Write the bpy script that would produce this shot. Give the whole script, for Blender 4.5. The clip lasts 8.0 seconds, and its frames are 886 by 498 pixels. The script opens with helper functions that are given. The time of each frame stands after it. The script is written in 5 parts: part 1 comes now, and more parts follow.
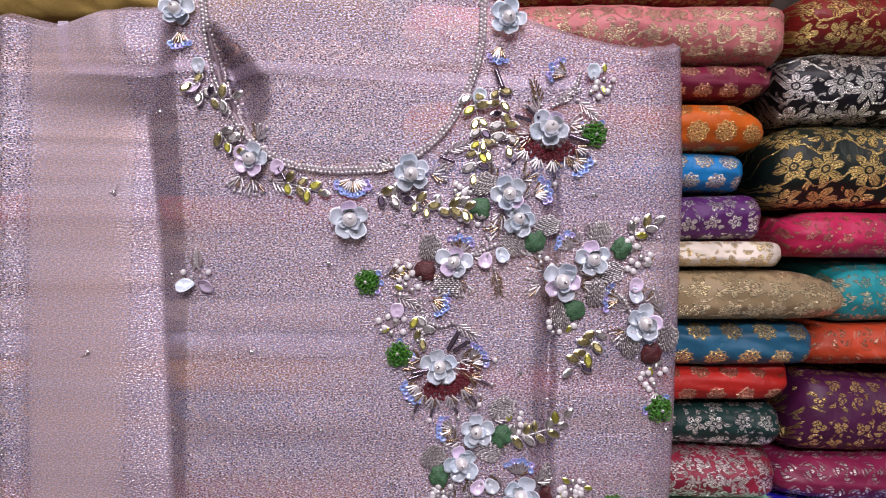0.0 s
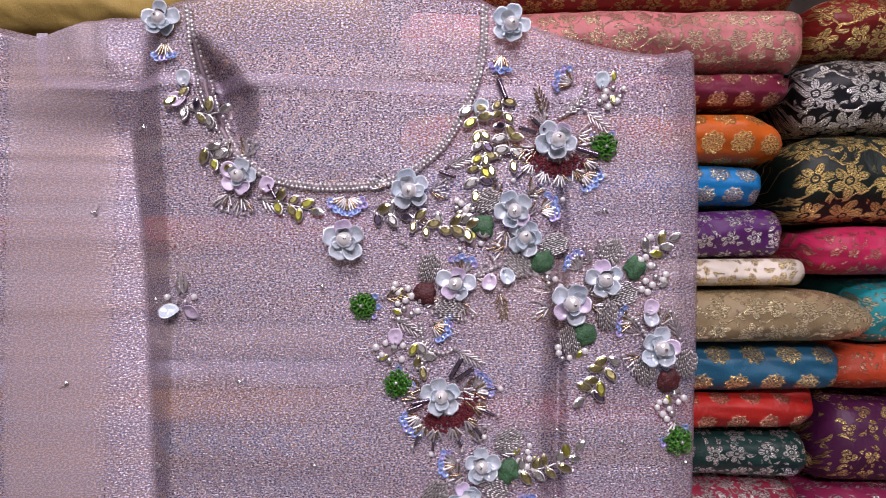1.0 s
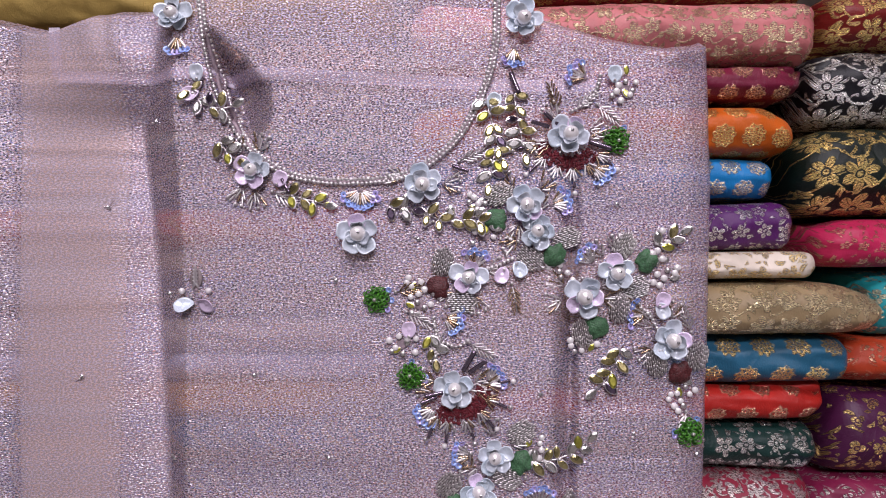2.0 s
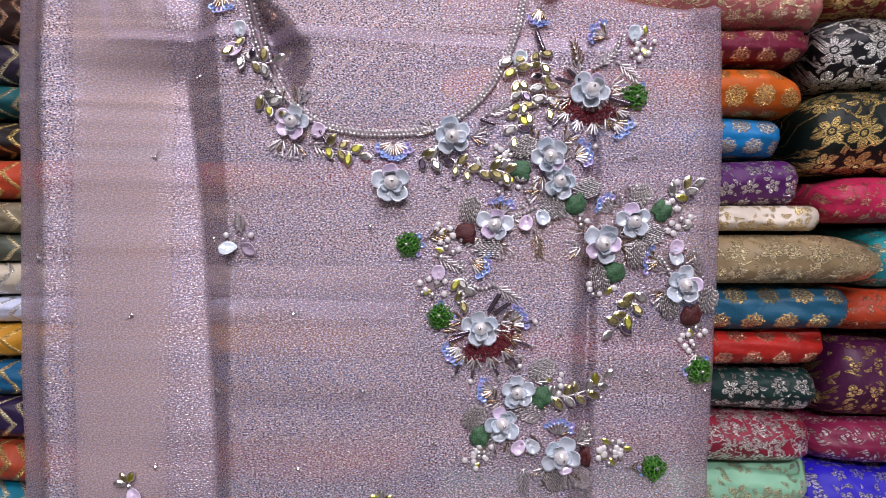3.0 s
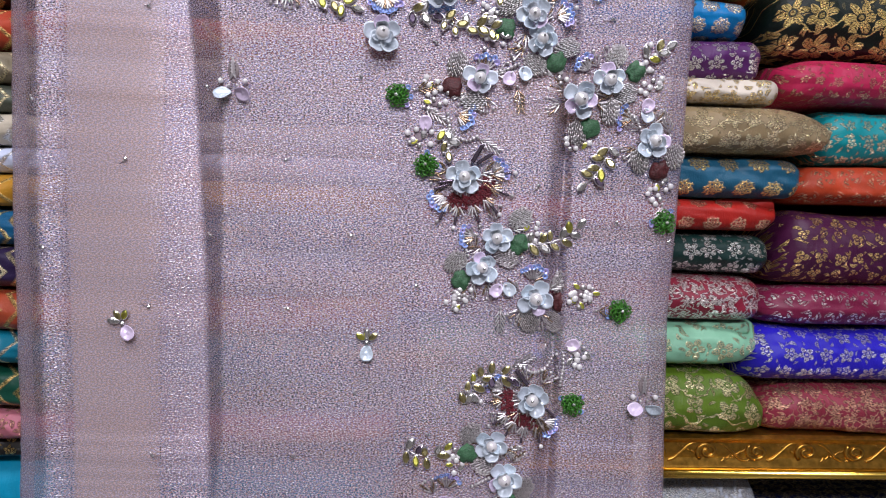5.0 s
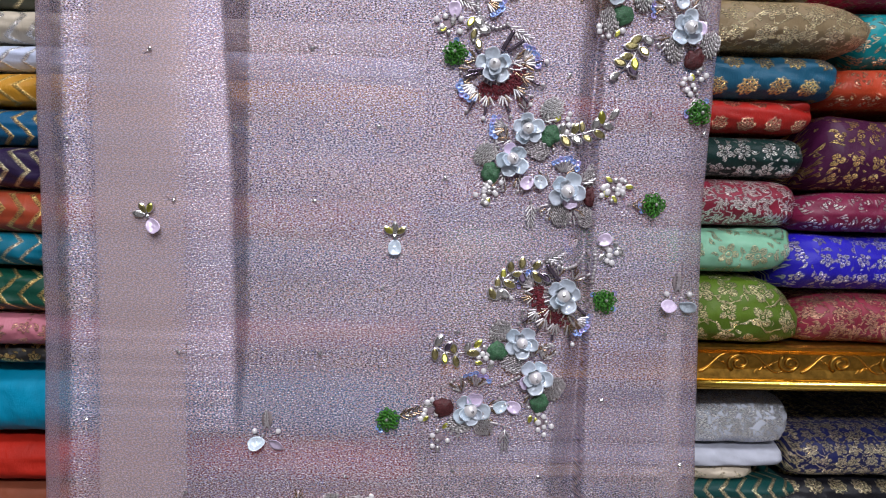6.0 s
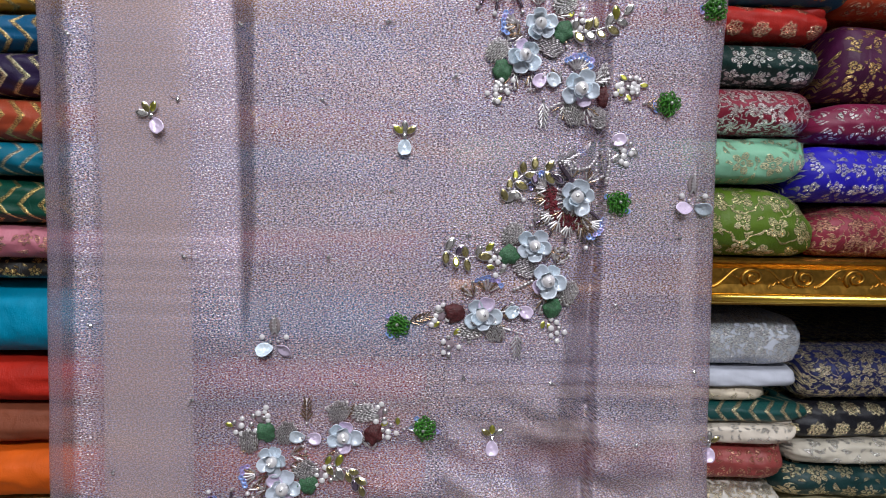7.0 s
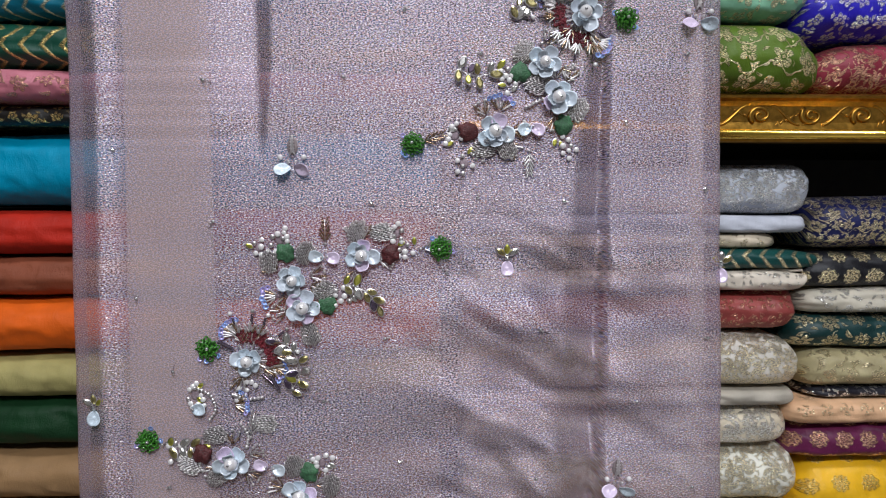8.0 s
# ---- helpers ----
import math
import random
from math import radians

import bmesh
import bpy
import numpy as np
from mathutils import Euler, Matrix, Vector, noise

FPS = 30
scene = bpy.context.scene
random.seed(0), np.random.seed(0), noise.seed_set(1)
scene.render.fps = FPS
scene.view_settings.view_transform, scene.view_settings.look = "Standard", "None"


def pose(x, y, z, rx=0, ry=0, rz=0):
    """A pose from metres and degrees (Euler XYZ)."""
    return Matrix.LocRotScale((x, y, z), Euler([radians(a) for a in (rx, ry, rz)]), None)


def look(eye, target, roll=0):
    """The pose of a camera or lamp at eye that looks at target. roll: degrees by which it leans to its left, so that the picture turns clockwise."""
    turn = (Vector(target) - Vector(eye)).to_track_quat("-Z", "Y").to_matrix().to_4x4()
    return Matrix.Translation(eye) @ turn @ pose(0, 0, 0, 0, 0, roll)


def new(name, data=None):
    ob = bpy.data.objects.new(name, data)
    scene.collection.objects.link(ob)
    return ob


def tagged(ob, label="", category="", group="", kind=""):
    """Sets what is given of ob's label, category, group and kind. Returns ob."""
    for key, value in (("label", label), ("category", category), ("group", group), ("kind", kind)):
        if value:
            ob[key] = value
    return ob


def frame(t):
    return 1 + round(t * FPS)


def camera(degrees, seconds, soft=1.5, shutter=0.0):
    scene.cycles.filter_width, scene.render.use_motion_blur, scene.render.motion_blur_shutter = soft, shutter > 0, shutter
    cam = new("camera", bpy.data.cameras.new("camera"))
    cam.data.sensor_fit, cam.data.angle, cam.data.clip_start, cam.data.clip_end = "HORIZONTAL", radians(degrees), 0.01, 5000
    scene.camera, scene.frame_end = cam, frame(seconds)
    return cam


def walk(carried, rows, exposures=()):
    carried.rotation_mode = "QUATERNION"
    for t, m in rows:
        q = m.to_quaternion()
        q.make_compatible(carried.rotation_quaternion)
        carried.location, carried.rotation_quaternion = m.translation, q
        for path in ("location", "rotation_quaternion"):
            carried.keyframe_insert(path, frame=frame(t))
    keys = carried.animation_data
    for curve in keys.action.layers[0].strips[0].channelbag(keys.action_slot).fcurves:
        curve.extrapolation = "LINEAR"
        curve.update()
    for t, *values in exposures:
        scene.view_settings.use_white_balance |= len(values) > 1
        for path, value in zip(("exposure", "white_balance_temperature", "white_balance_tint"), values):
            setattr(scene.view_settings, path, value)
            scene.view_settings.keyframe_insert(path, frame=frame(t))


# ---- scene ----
cam = camera(70.0, 8.0, soft=1.0)
PATH = [
    (0, (-0.007, -0.467, 1.402), (-0.011, 1.532, 1.389), 0.2),
    (0.5, (-0.006, -0.451, 1.405), (0.001, 1.549, 1.454), -0.1),
    (1, (-0.005, -0.438, 1.406), (-0.021, 1.562, 1.44), -0.3),
    (2.3, (-0.019, -0.443, 1.408), (-0.036, 1.557, 1.398), -0.4),
    (2.5, (-0.023, -0.448, 1.4), (-0.034, 1.552, 1.376), 0.3),
    (3, (-0.033, -0.47, 1.382), (-0.053, 1.529, 1.337), 0.1),
    (3.5, (-0.043, -0.49, 1.368), (-0.027, 1.509, 1.295), 0.2),
    (4, (-0.043, -0.5, 1.344), (0.002, 1.497, 1.233), 0.0),
    (4.2, (-0.043, -0.5, 1.329), (0.009, 1.495, 1.194), 0.2),
    (5.3, (-0.054, -0.501, 1.271), (0.04, 1.493, 1.139), 1.9),
    (5.5, (-0.059, -0.497, 1.253), (-0.004, 1.497, 1.118), 1.9),
    (6, (-0.062, -0.496, 1.21), (0.005, 1.497, 1.06), 1.4),
    (6.5, (-0.063, -0.495, 1.175), (0.034, 1.495, 0.999), 1.4),
    (7, (-0.071, -0.491, 1.138), (0.006, 1.501, 0.969), 1.2),
    (7.5, (-0.081, -0.499, 1.069), (-0.019, 1.492, 0.893), 1.2),
    (8, (-0.078, -0.512, 0.99), (-0.015, 1.482, 0.847), 0.0),
]
walk(cam, [(t, look(eye, target, roll)) for t, eye, target, roll in PATH],
     exposures=[(0.0, 0.04, 6500, 19), (1.2, -0.08, 6450, 21), (3.5, -0.02, 6350, 14), (5.5, 0.04, 6100, 9), (7.0, 0.0, 6150, 4), (8.0, 0.06, 6150, 2)])

# ---------------------------------------------------------------- light
world = bpy.data.worlds.new("shop_air")
world.use_nodes = True
world.node_tree.nodes["Background"].inputs[0].default_value = (0.9, 0.93, 1.0, 1)
world.node_tree.nodes["Background"].inputs[1].default_value = 0.012
scene.world = world


def ceiling_lamp(x, y, power, size_x, size_y):
    data = bpy.data.lights.new("ceiling_light", "AREA")
    data.shape, data.size, data.size_y, data.energy = "RECTANGLE", size_x, size_y, power
    data.color = (1.0, 0.955, 1.0)
    ob = new("ceiling_light", data)
    ob.matrix_world = pose(x, y, 2.76, 0, 0, 0)
    return ob


LAMPS = [(-0.1, -0.95, 23, 1.4, 0.25), (0.1, -2.4, 93, 1.2, 0.4)]
for lx, ly, power, sx, sy in LAMPS:
    ceiling_lamp(lx, ly, power, sx, sy)


# ---------------------------------------------------------------- materials
class Nodes:
    """Short hand for shader nodes."""

    def __init__(self, name):
        self.mat = bpy.data.materials.new(name)
        self.mat.use_nodes = True
        self.tree = self.mat.node_tree
        self.tree.nodes.clear()
        self.out = self.tree.nodes.new("ShaderNodeOutputMaterial")

    def add(self, kind, **inputs):
        node = self.tree.nodes.new(kind)
        for key, value in inputs.items():
            self.put(node.inputs[key.replace("_", " ")], value)
        return node

    def put(self, socket, value):
        if isinstance(value, bpy.types.NodeSocket):
            self.tree.links.new(value, socket)
        elif isinstance(value, tuple) and len(value) == 3 and socket.type == "RGBA":
            socket.default_value = (*value, 1)
        else:
            socket.default_value = value

    def math(self, op, a, b=0.0, c=0.0):
        node = self.tree.nodes.new("ShaderNodeMath")
        node.operation = op
        for socket, value in zip(node.inputs, (a, b, c)):
            self.put(socket, value)
        return node.outputs[0]

    def ramp(self, value, low, high, to_low=0.0, to_high=1.0):
        node = self.tree.nodes.new("ShaderNodeMapRange")
        for socket, v in zip(node.inputs[:5], (value, low, high, to_low, to_high)):
            self.put(socket, v)
        return node.outputs[0]

    def mix(self, fac, a, b):
        node = self.tree.nodes.new("ShaderNodeMix")
        node.data_type = "RGBA"
        self.put(node.inputs[0], fac)
        self.put(node.inputs[6], a)
        self.put(node.inputs[7], b)
        return node.outputs[2]

    def noise(self, vector, scale, detail=2.0, rough=0.5, warp=0.0):
        node = self.add("ShaderNodeTexNoise", Vector=vector, Scale=scale, Detail=detail, Roughness=rough, Distortion=warp)
        return node.outputs["Fac"]

    def vec(self, x, y, z=0.0):
        node = self.tree.nodes.new("ShaderNodeCombineXYZ")
        for socket, v in zip(node.inputs, (x, y, z)):
            self.put(socket, v)
        return node.outputs[0]

    def split(self, vector):
        node = self.tree.nodes.new("ShaderNodeSeparateXYZ")
        self.put(node.inputs[0], vector)
        return node.outputs

    def coords(self, which="Object"):
        return self.tree.nodes.new("ShaderNodeTexCoord").outputs[which]

    def bump(self, height, strength, distance):
        return self.add("ShaderNodeBump", Height=height, Strength=strength, Distance=distance).outputs[0]

    def done(self, shader):
        self.tree.links.new(shader.outputs[0], self.out.inputs[0])
        return self.mat


def principled(n, **inputs):
    return n.add("ShaderNodeBsdfPrincipled", **inputs)


def simple(name, colour, rough=0.5, metal=0.0, grain=0.1, scale=300.0, relief=0.0, **more):
    """A plain surface with a little grain in colour, gloss and relief."""
    n = Nodes(name)
    co = n.coords()
    fine, broad = n.noise(co, scale, 3.0), n.noise(co, scale * 0.12, 2.0)
    dark = tuple(c * (1 - 2.2 * grain) for c in colour)
    light = tuple(min(1.0, c * (1 + 1.2 * grain)) for c in colour)
    both = n.math("MULTIPLY_ADD", fine, 0.6, n.math("MULTIPLY", broad, 0.4))
    shader = principled(n, Base_Color=n.mix(n.ramp(both, 0.3, 0.7), dark, light), Metallic=metal,
                        Roughness=n.ramp(fine, 0.2, 0.8, rough * 0.85, min(1.0, rough * 1.15)), **more)
    if relief:
        n.put(shader.inputs["Normal"], n.bump(fine, 0.6, relief))
    return n.done(shader)


def polar(n, qx, qy):
    r = n.math("SQRT", n.math("ADD", n.math("MULTIPLY", qx, qx), n.math("MULTIPLY", qy, qy)))
    return r, n.math("ARCTAN2", qy, qx)


def scatter(n, pu, pv, chance):
    """Offset from the nearest point of an uneven grid, and two chance values of that point."""
    cells = n.tree.nodes.new("ShaderNodeTexVoronoi")
    cells.voronoi_dimensions = "2D"
    n.put(cells.inputs["Vector"], n.vec(pu, pv))
    n.put(cells.inputs["Scale"], 1.0)
    n.put(cells.inputs["Randomness"], chance)
    px, py, _ = n.split(cells.outputs["Position"])
    one, two, _ = n.split(cells.outputs["Color"])
    return n.math("SUBTRACT", pu, px), n.math("SUBTRACT", pv, py), one, two


def brocade(name, base, thread, kind, cell=0.03, size=0.4, petals=5, rough=0.42, soft=0.10):
    """Woven silk with a pattern in metal thread; u and v are metres along and round the fold."""
    n = Nodes(name)
    cell *= {"flower": 0.95, "damask": 0.9, "paisley": 0.85}.get(kind, 1.0)
    u, v, _ = n.split(n.coords("UV"))
    flat = n.vec(u, v)
    wob = n.noise(flat, 260.0, 2.0)
    wob2 = n.noise(flat, 90.0, 2.0)
    pu = n.math("DIVIDE", n.math("MULTIPLY_ADD", wob2, 0.0022, u), cell)
    pv = n.math("DIVIDE", n.math("MULTIPLY_ADD", wob, 0.0016, v), cell)
    if kind == "chevron":
        tri = n.math("ABSOLUTE", n.math("SUBTRACT", n.math("FRACT", n.math("DIVIDE", v, 0.034)), 0.5))
        s = n.math("FRACT", n.math("ADD", n.math("MULTIPLY", tri, 1.9), pu))
        t = n.math("FRACT", n.math("MULTIPLY", n.math("ADD", n.math("MULTIPLY", tri, 1.9), pu), 3.0))
        mask = n.math("MULTIPLY", n.ramp(s, size, size + soft, 1.0, 0.0), n.ramp(t, 0.15, 0.3, 0.35, 1.0))
    elif kind == "damask":
        cells = n.tree.nodes.new("ShaderNodeTexVoronoi")
        cells.voronoi_dimensions = "2D"
        n.put(cells.inputs["Vector"], n.vec(pu, pv))
        n.put(cells.inputs["Scale"], 0.75)
        n.put(cells.inputs["Randomness"], 0.55)
        dx, dy, _ = n.split(n.add("ShaderNodeVectorMath", Vector=n.vec(n.math("MULTIPLY", pu, 0.75), n.math("MULTIPLY", pv, 0.75))).outputs[0])
        px, py, _ = n.split(cells.outputs["Position"])
        r, a = polar(n, n.math("SUBTRACT", dx, n.math("MULTIPLY", px, 0.75)), n.math("SUBTRACT", dy, n.math("MULTIPLY", py, 0.75)))
        chance = n.split(cells.outputs["Color"])[0]
        count = n.math("FLOOR", n.math("MULTIPLY_ADD", chance, 4.0, 3.0))
        curl = n.math("MULTIPLY_ADD", r, 5.0, n.math("MULTIPLY", n.math("MULTIPLY_ADD", chance, 6.0, a), n.math("MULTIPLY", count, 0.5)))
        lobe = n.math("ABSOLUTE", n.math("COSINE", curl))
        edge = n.math("MULTIPLY", n.math("MULTIPLY_ADD", lobe, 0.75, 0.22), size * 1.5)
        vein = n.ramp(n.math("ABSOLUTE", n.math("SUBTRACT", lobe, 0.72)), 0.02, 0.08)
        stem = n.ramp(n.math("ABSOLUTE", n.math("SUBTRACT", wob2, 0.5)), 0.02, 0.035, 0.9, 0.0)
        mask = n.math("MAXIMUM", n.math("MULTIPLY", n.ramp(n.math("SUBTRACT", edge, r), 0.0, soft * 0.5), vein), stem)
    elif kind in ("flower", "leaf", "vine"):
        # flowers scattered on an uneven grid, each turned and sized by chance
        grow = {"flower": 1.0, "leaf": 0.8, "vine": 1.35}[kind]
        dx, dy, chance, second = scatter(n, pu, pv, 0.30)
        r, a = polar(n, dx, dy)
        a = n.math("MULTIPLY_ADD", chance, 6.28, a)
        lobe = n.math("ABSOLUTE", n.math("COSINE", n.math("MULTIPLY", a, (petals if kind != "leaf" else 3) / 2)))
        tip = n.math("POWER", lobe, 0.6)
        reach = n.math("MULTIPLY", n.math("MULTIPLY_ADD", tip, 0.72, 0.22), n.math("MULTIPLY_ADD", second, 0.4 * size, 0.78 * size * grow))
        body = n.ramp(n.math("SUBTRACT", reach, r), 0.0, soft * 0.35)
        heart = n.ramp(n.math("ABSOLUTE", n.math("SUBTRACT", r, size * 0.24)), 0.012, 0.035)
        gap = n.ramp(n.math("ABSOLUTE", n.math("SUBTRACT", lobe, 0.90)), 0.015, 0.05, 0.25, 1.0)
        mask = n.math("MULTIPLY", n.math("MULTIPLY", body, heart), gap)
        # bent leaves between them
        for rate, off, long, wide in ((1.6, 3.7, 0.40, 0.15), (2.3, 8.1, 0.36, 0.13)):
            lx0, ly0, turn, some = scatter(n, n.math("MULTIPLY_ADD", pu, rate, off), n.math("MULTIPLY_ADD", pv, rate, off), 0.6)
            angle = n.math("MULTIPLY", turn, 6.28)
            c, q = n.math("COSINE", angle), n.math("SINE", angle)
            lx = n.math("ADD", n.math("MULTIPLY", lx0, c), n.math("MULTIPLY", ly0, q))
            ly = n.math("SUBTRACT", n.math("MULTIPLY", ly0, c), n.math("MULTIPLY", lx0, q))
            ly = n.math("MULTIPLY_ADD", n.math("MULTIPLY", lx, lx), 1.1, ly)
            span = n.math("ADD", n.math("POWER", n.math("DIVIDE", lx, long), 2.0), n.math("ABSOLUTE", n.math("DIVIDE", ly, wide)))
            leaf = n.math("MULTIPLY", n.ramp(span, 0.8, 1.0, 1.0, 0.0), n.ramp(n.math("ABSOLUTE", ly), 0.008, 0.03, 0.2, 1.0))
            leaf = n.math("MULTIPLY", leaf, n.ramp(some, 0.40, 0.42))
            clear = n.ramp(n.math("SUBTRACT", r, n.math("MULTIPLY", reach, 1.1)), 0.02, 0.06)
            mask = n.math("MAXIMUM", mask, n.math("MULTIPLY", leaf, clear))
        if kind == "vine":
            wave = n.math("SINE", n.math("MULTIPLY_ADD", pu, 4.4, n.math("MULTIPLY", wob2, 3.0)))
            line = n.math("ABSOLUTE", n.math("SUBTRACT", n.math("FRACT", n.math("MULTIPLY_ADD", wave, 0.22, pv)), 0.5))
            mask = n.math("MAXIMUM", mask, n.ramp(line, 0.025, 0.055, 1.0, 0.0))
    elif kind == "plain":
        mask = 0.0
    else:
        row = n.math("FLOOR", pv)
        shift = n.math("MULTIPLY", n.math("MODULO", n.math("ABSOLUTE", row), 2.0), 0.5)
        su = n.math("ADD", pu, shift)
        column = n.math("FLOOR", su)
        qx = n.math("SUBTRACT", n.math("FRACT", su), 0.5)
        qy = n.math("SUBTRACT", n.math("FRACT", pv), 0.5)
        chance = n.add("ShaderNodeTexWhiteNoise", Vector=n.vec(column, row, 3.0)).outputs["Value"]
        r, a = polar(n, qx, qy)
        a = n.math("MULTIPLY_ADD", chance, 2.0, a)
        if kind == "roundel":
            edge = n.math("MULTIPLY_ADD", n.math("COSINE", n.math("MULTIPLY", a, 9.0)), size * 0.08, size)
            body = n.ramp(n.math("SUBTRACT", edge, r), 0.0, soft * 0.5)
            inner = n.math("MULTIPLY", n.math("COSINE", n.math("MULTIPLY", a, petals * 1.0)), n.math("COSINE", n.math("MULTIPLY", r, 30.0)))
            mask = n.math("MULTIPLY", body, n.ramp(inner, -0.5, -0.1, 0.25, 1.0))
        else:  # paisley
            bend = n.math("MULTIPLY_ADD", n.math("MULTIPLY", r, 7.0), 1.0, n.math("MULTIPLY", a, petals))
            arm = n.math("COSINE", bend)
            fade = n.ramp(r, size, size + 0.12, 1.0, 0.0)
            hole = n.ramp(n.math("COSINE", n.math("MULTIPLY", r, 42.0)), -0.6, -0.2)
            mask = n.math("MULTIPLY", n.math("MULTIPLY", n.ramp(arm, -0.15, 0.15), fade), hole)
    # stitch lines of the metal thread, and worn spots
    streak = n.noise(n.vec(n.math("MULTIPLY", u, 420.0), n.math("MULTIPLY", v, 1500.0)), 1.0, 1.0)
    hatch = n.math("SINE", n.math("MULTIPLY_ADD", u, 5200.0, n.math("MULTIPLY", v, 3600.0)))
    worn = n.math("MULTIPLY", n.ramp(streak, 0.30, 0.52, 0.5, 1.0), n.ramp(hatch, -0.6, 0.2, 0.7, 1.0))
    if kind != "plain":
        mask = n.math("MULTIPLY", mask, worn)
    shade = n.ramp(n.noise(flat, 34.0, 3.0), 0.3, 0.7)
    ground = n.mix(shade, tuple(c * 0.78 for c in base), tuple(min(1, c * 1.12) for c in base))
    weave = n.noise(n.vec(n.math("MULTIPLY", u, 1300.0), n.math("MULTIPLY", v, 700.0)), 1.0, 2.0)
    silk = principled(n, Base_Color=ground, Roughness=n.ramp(weave, 0.2, 0.8, rough * (0.8 if kind != "plain" else 1.3), rough * (1.25 if kind != "plain" else 1.7)), Specular_IOR_Level=0.40 if kind != "plain" else 0.3)
    crease = n.noise(n.vec(n.math("MULTIPLY", u, 75.0), n.math("MULTIPLY", v, 38.0)), 1.0, 3.0, 0.55, 0.4)
    height = n.math("ADD", n.math("MULTIPLY", weave, 0.25), n.math("MULTIPLY", crease, 1.0))
    if kind != "plain":
        height = n.math("MULTIPLY_ADD", mask, 0.5, height)
    normal = n.bump(height, 0.9, 0.0019)
    n.put(silk.inputs["Normal"], normal)
    if kind == "plain":
        return n.done(silk)
    metal = principled(n, Base_Color=thread, Metallic=0.95, Roughness=n.ramp(streak, 0.2, 0.8, 0.20, 0.36), Normal=n.add("ShaderNodeBump", Height=streak, Strength=0.7, Distance=0.0005, Normal=normal).outputs[0])
    both = n.add("ShaderNodeMixShader")
    n.put(both.inputs[0], mask)
    n.tree.links.new(silk.outputs[0], both.inputs[1])
    n.tree.links.new(metal.outputs[0], both.inputs[2])
    return n.done(both)


GOLD, PALE_GOLD, SILVER, COPPER = (0.95, 0.70, 0.26), (0.95, 0.82, 0.52), (0.95, 0.93, 0.90), (0.85, 0.52, 0.34)


def tissue_cloth():
    """Sheer mauve tissue: silver weft that sparkles, see-through between the threads."""
    n = Nodes("mauve_tissue")
    x, _, z = n.split(n.coords())
    plane = n.vec(x, z)
    thread = n.noise(n.vec(n.math("MULTIPLY", x, 600.0), n.math("MULTIPLY", z, 1020.0)), 1.0, 2.0, 0.6)
    weft = n.noise(n.vec(n.math("MULTIPLY", x, 520.0), n.math("MULTIPLY", z, 1050.0), 5.0), 1.0, 1.0)
    spark = n.noise(n.vec(n.math("MULTIPLY", x, 640.0), n.math("MULTIPLY", z, 930.0), 7.0), 1.0, 1.0)
    hue = n.noise(n.vec(n.math("MULTIPLY", x, 560.0), n.math("MULTIPLY", z, 700.0), 3.0), 1.0, 1.0)
    slub = n.noise(n.vec(n.math("MULTIPLY", x, 9.0), n.math("MULTIPLY", z, 300.0)), 1.0, 3.0)
    blot = n.noise(plane, 16.0, 3.0)
    patch = n.noise(n.vec(n.math("MULTIPLY", x, 60.0), n.math("MULTIPLY", z, 45.0), 9.0), 1.0, 4.0)
    tone = n.mix(n.ramp(hue, 0.36, 0.64), (0.74, 0.40, 0.32), (0.34, 0.38, 0.74))
    tone = n.mix(n.ramp(slub, 0.4, 0.7, 0.0, 0.2), tone, (0.70, 0.62, 0.72))
    shot = n.noise(n.vec(n.math("MULTIPLY", x, 7.0), n.math("MULTIPLY", z, 42.0), 2.0), 1.0, 3.0)
    tone = n.mix(n.ramp(shot, 0.54, 0.70, 0.0, 0.42), tone, (0.80, 0.46, 0.34))
    tone = n.mix(n.ramp(shot, 0.46, 0.30, 0.0, 0.42), tone, (0.40, 0.46, 0.74))
    # the woven border is plainer: little glitter between its two soft edges
    side = n.math("MULTIPLY_ADD", blot, 0.02, n.math("SUBTRACT", x, 0.01))
    plain = n.math("MULTIPLY", n.ramp(side, -0.325, -0.305), n.ramp(side, -0.262, -0.238, 1.0, 0.0))
    glitter = n.math("MULTIPLY_ADD", plain, -0.75, 1.0)
    tone = n.mix(n.math("MULTIPLY", n.ramp(spark, 0.48, 0.57, 0.0, 0.95), glitter), tone, (1.0, 0.95, 1.0))
    tone = n.mix(n.math("MULTIPLY", plain, 0.55), tone, (0.56, 0.46, 0.45))
    # gaps in the weave darkened in the colour, for the dimness seen through them
    tone = n.mix(n.math("MULTIPLY", n.ramp(thread, 0.52, 0.40, 0.0, 0.72), glitter), tone, (0.14, 0.09, 0.11))
    tone = n.mix(n.ramp(blot, 0.35, 0.65, 0.0, 0.16), tone, (0.58, 0.45, 0.46))
    height = n.math("MULTIPLY", n.math("MULTIPLY_ADD", spark, 0.35, n.math("MULTIPLY", weft, 1.3)), glitter)
    normal = n.bump(height, 1.0, 0.0008)
    gloss = n.ramp(n.math("MULTIPLY_ADD", patch, 0.35, spark), 0.5, 0.8, 0.46, 0.32)
    metal = principled(n, Base_Color=tone, Metallic=n.math("MULTIPLY", n.ramp(spark, 0.42, 0.62, 0.26, 0.70), glitter), Roughness=n.math("MULTIPLY_ADD", plain, 0.30, gloss), Specular_IOR_Level=n.math("MULTIPLY", glitter, 0.5), Normal=normal)
    clear = n.add("ShaderNodeBsdfTransparent", Color=(0.96, 0.92, 0.95))
    both = n.add("ShaderNodeMixShader")
    n.put(both.inputs[0], n.ramp(thread, 0.34, 0.66, 0.27, 0.80))
    n.tree.links.new(clear.outputs[0], both.inputs[1])
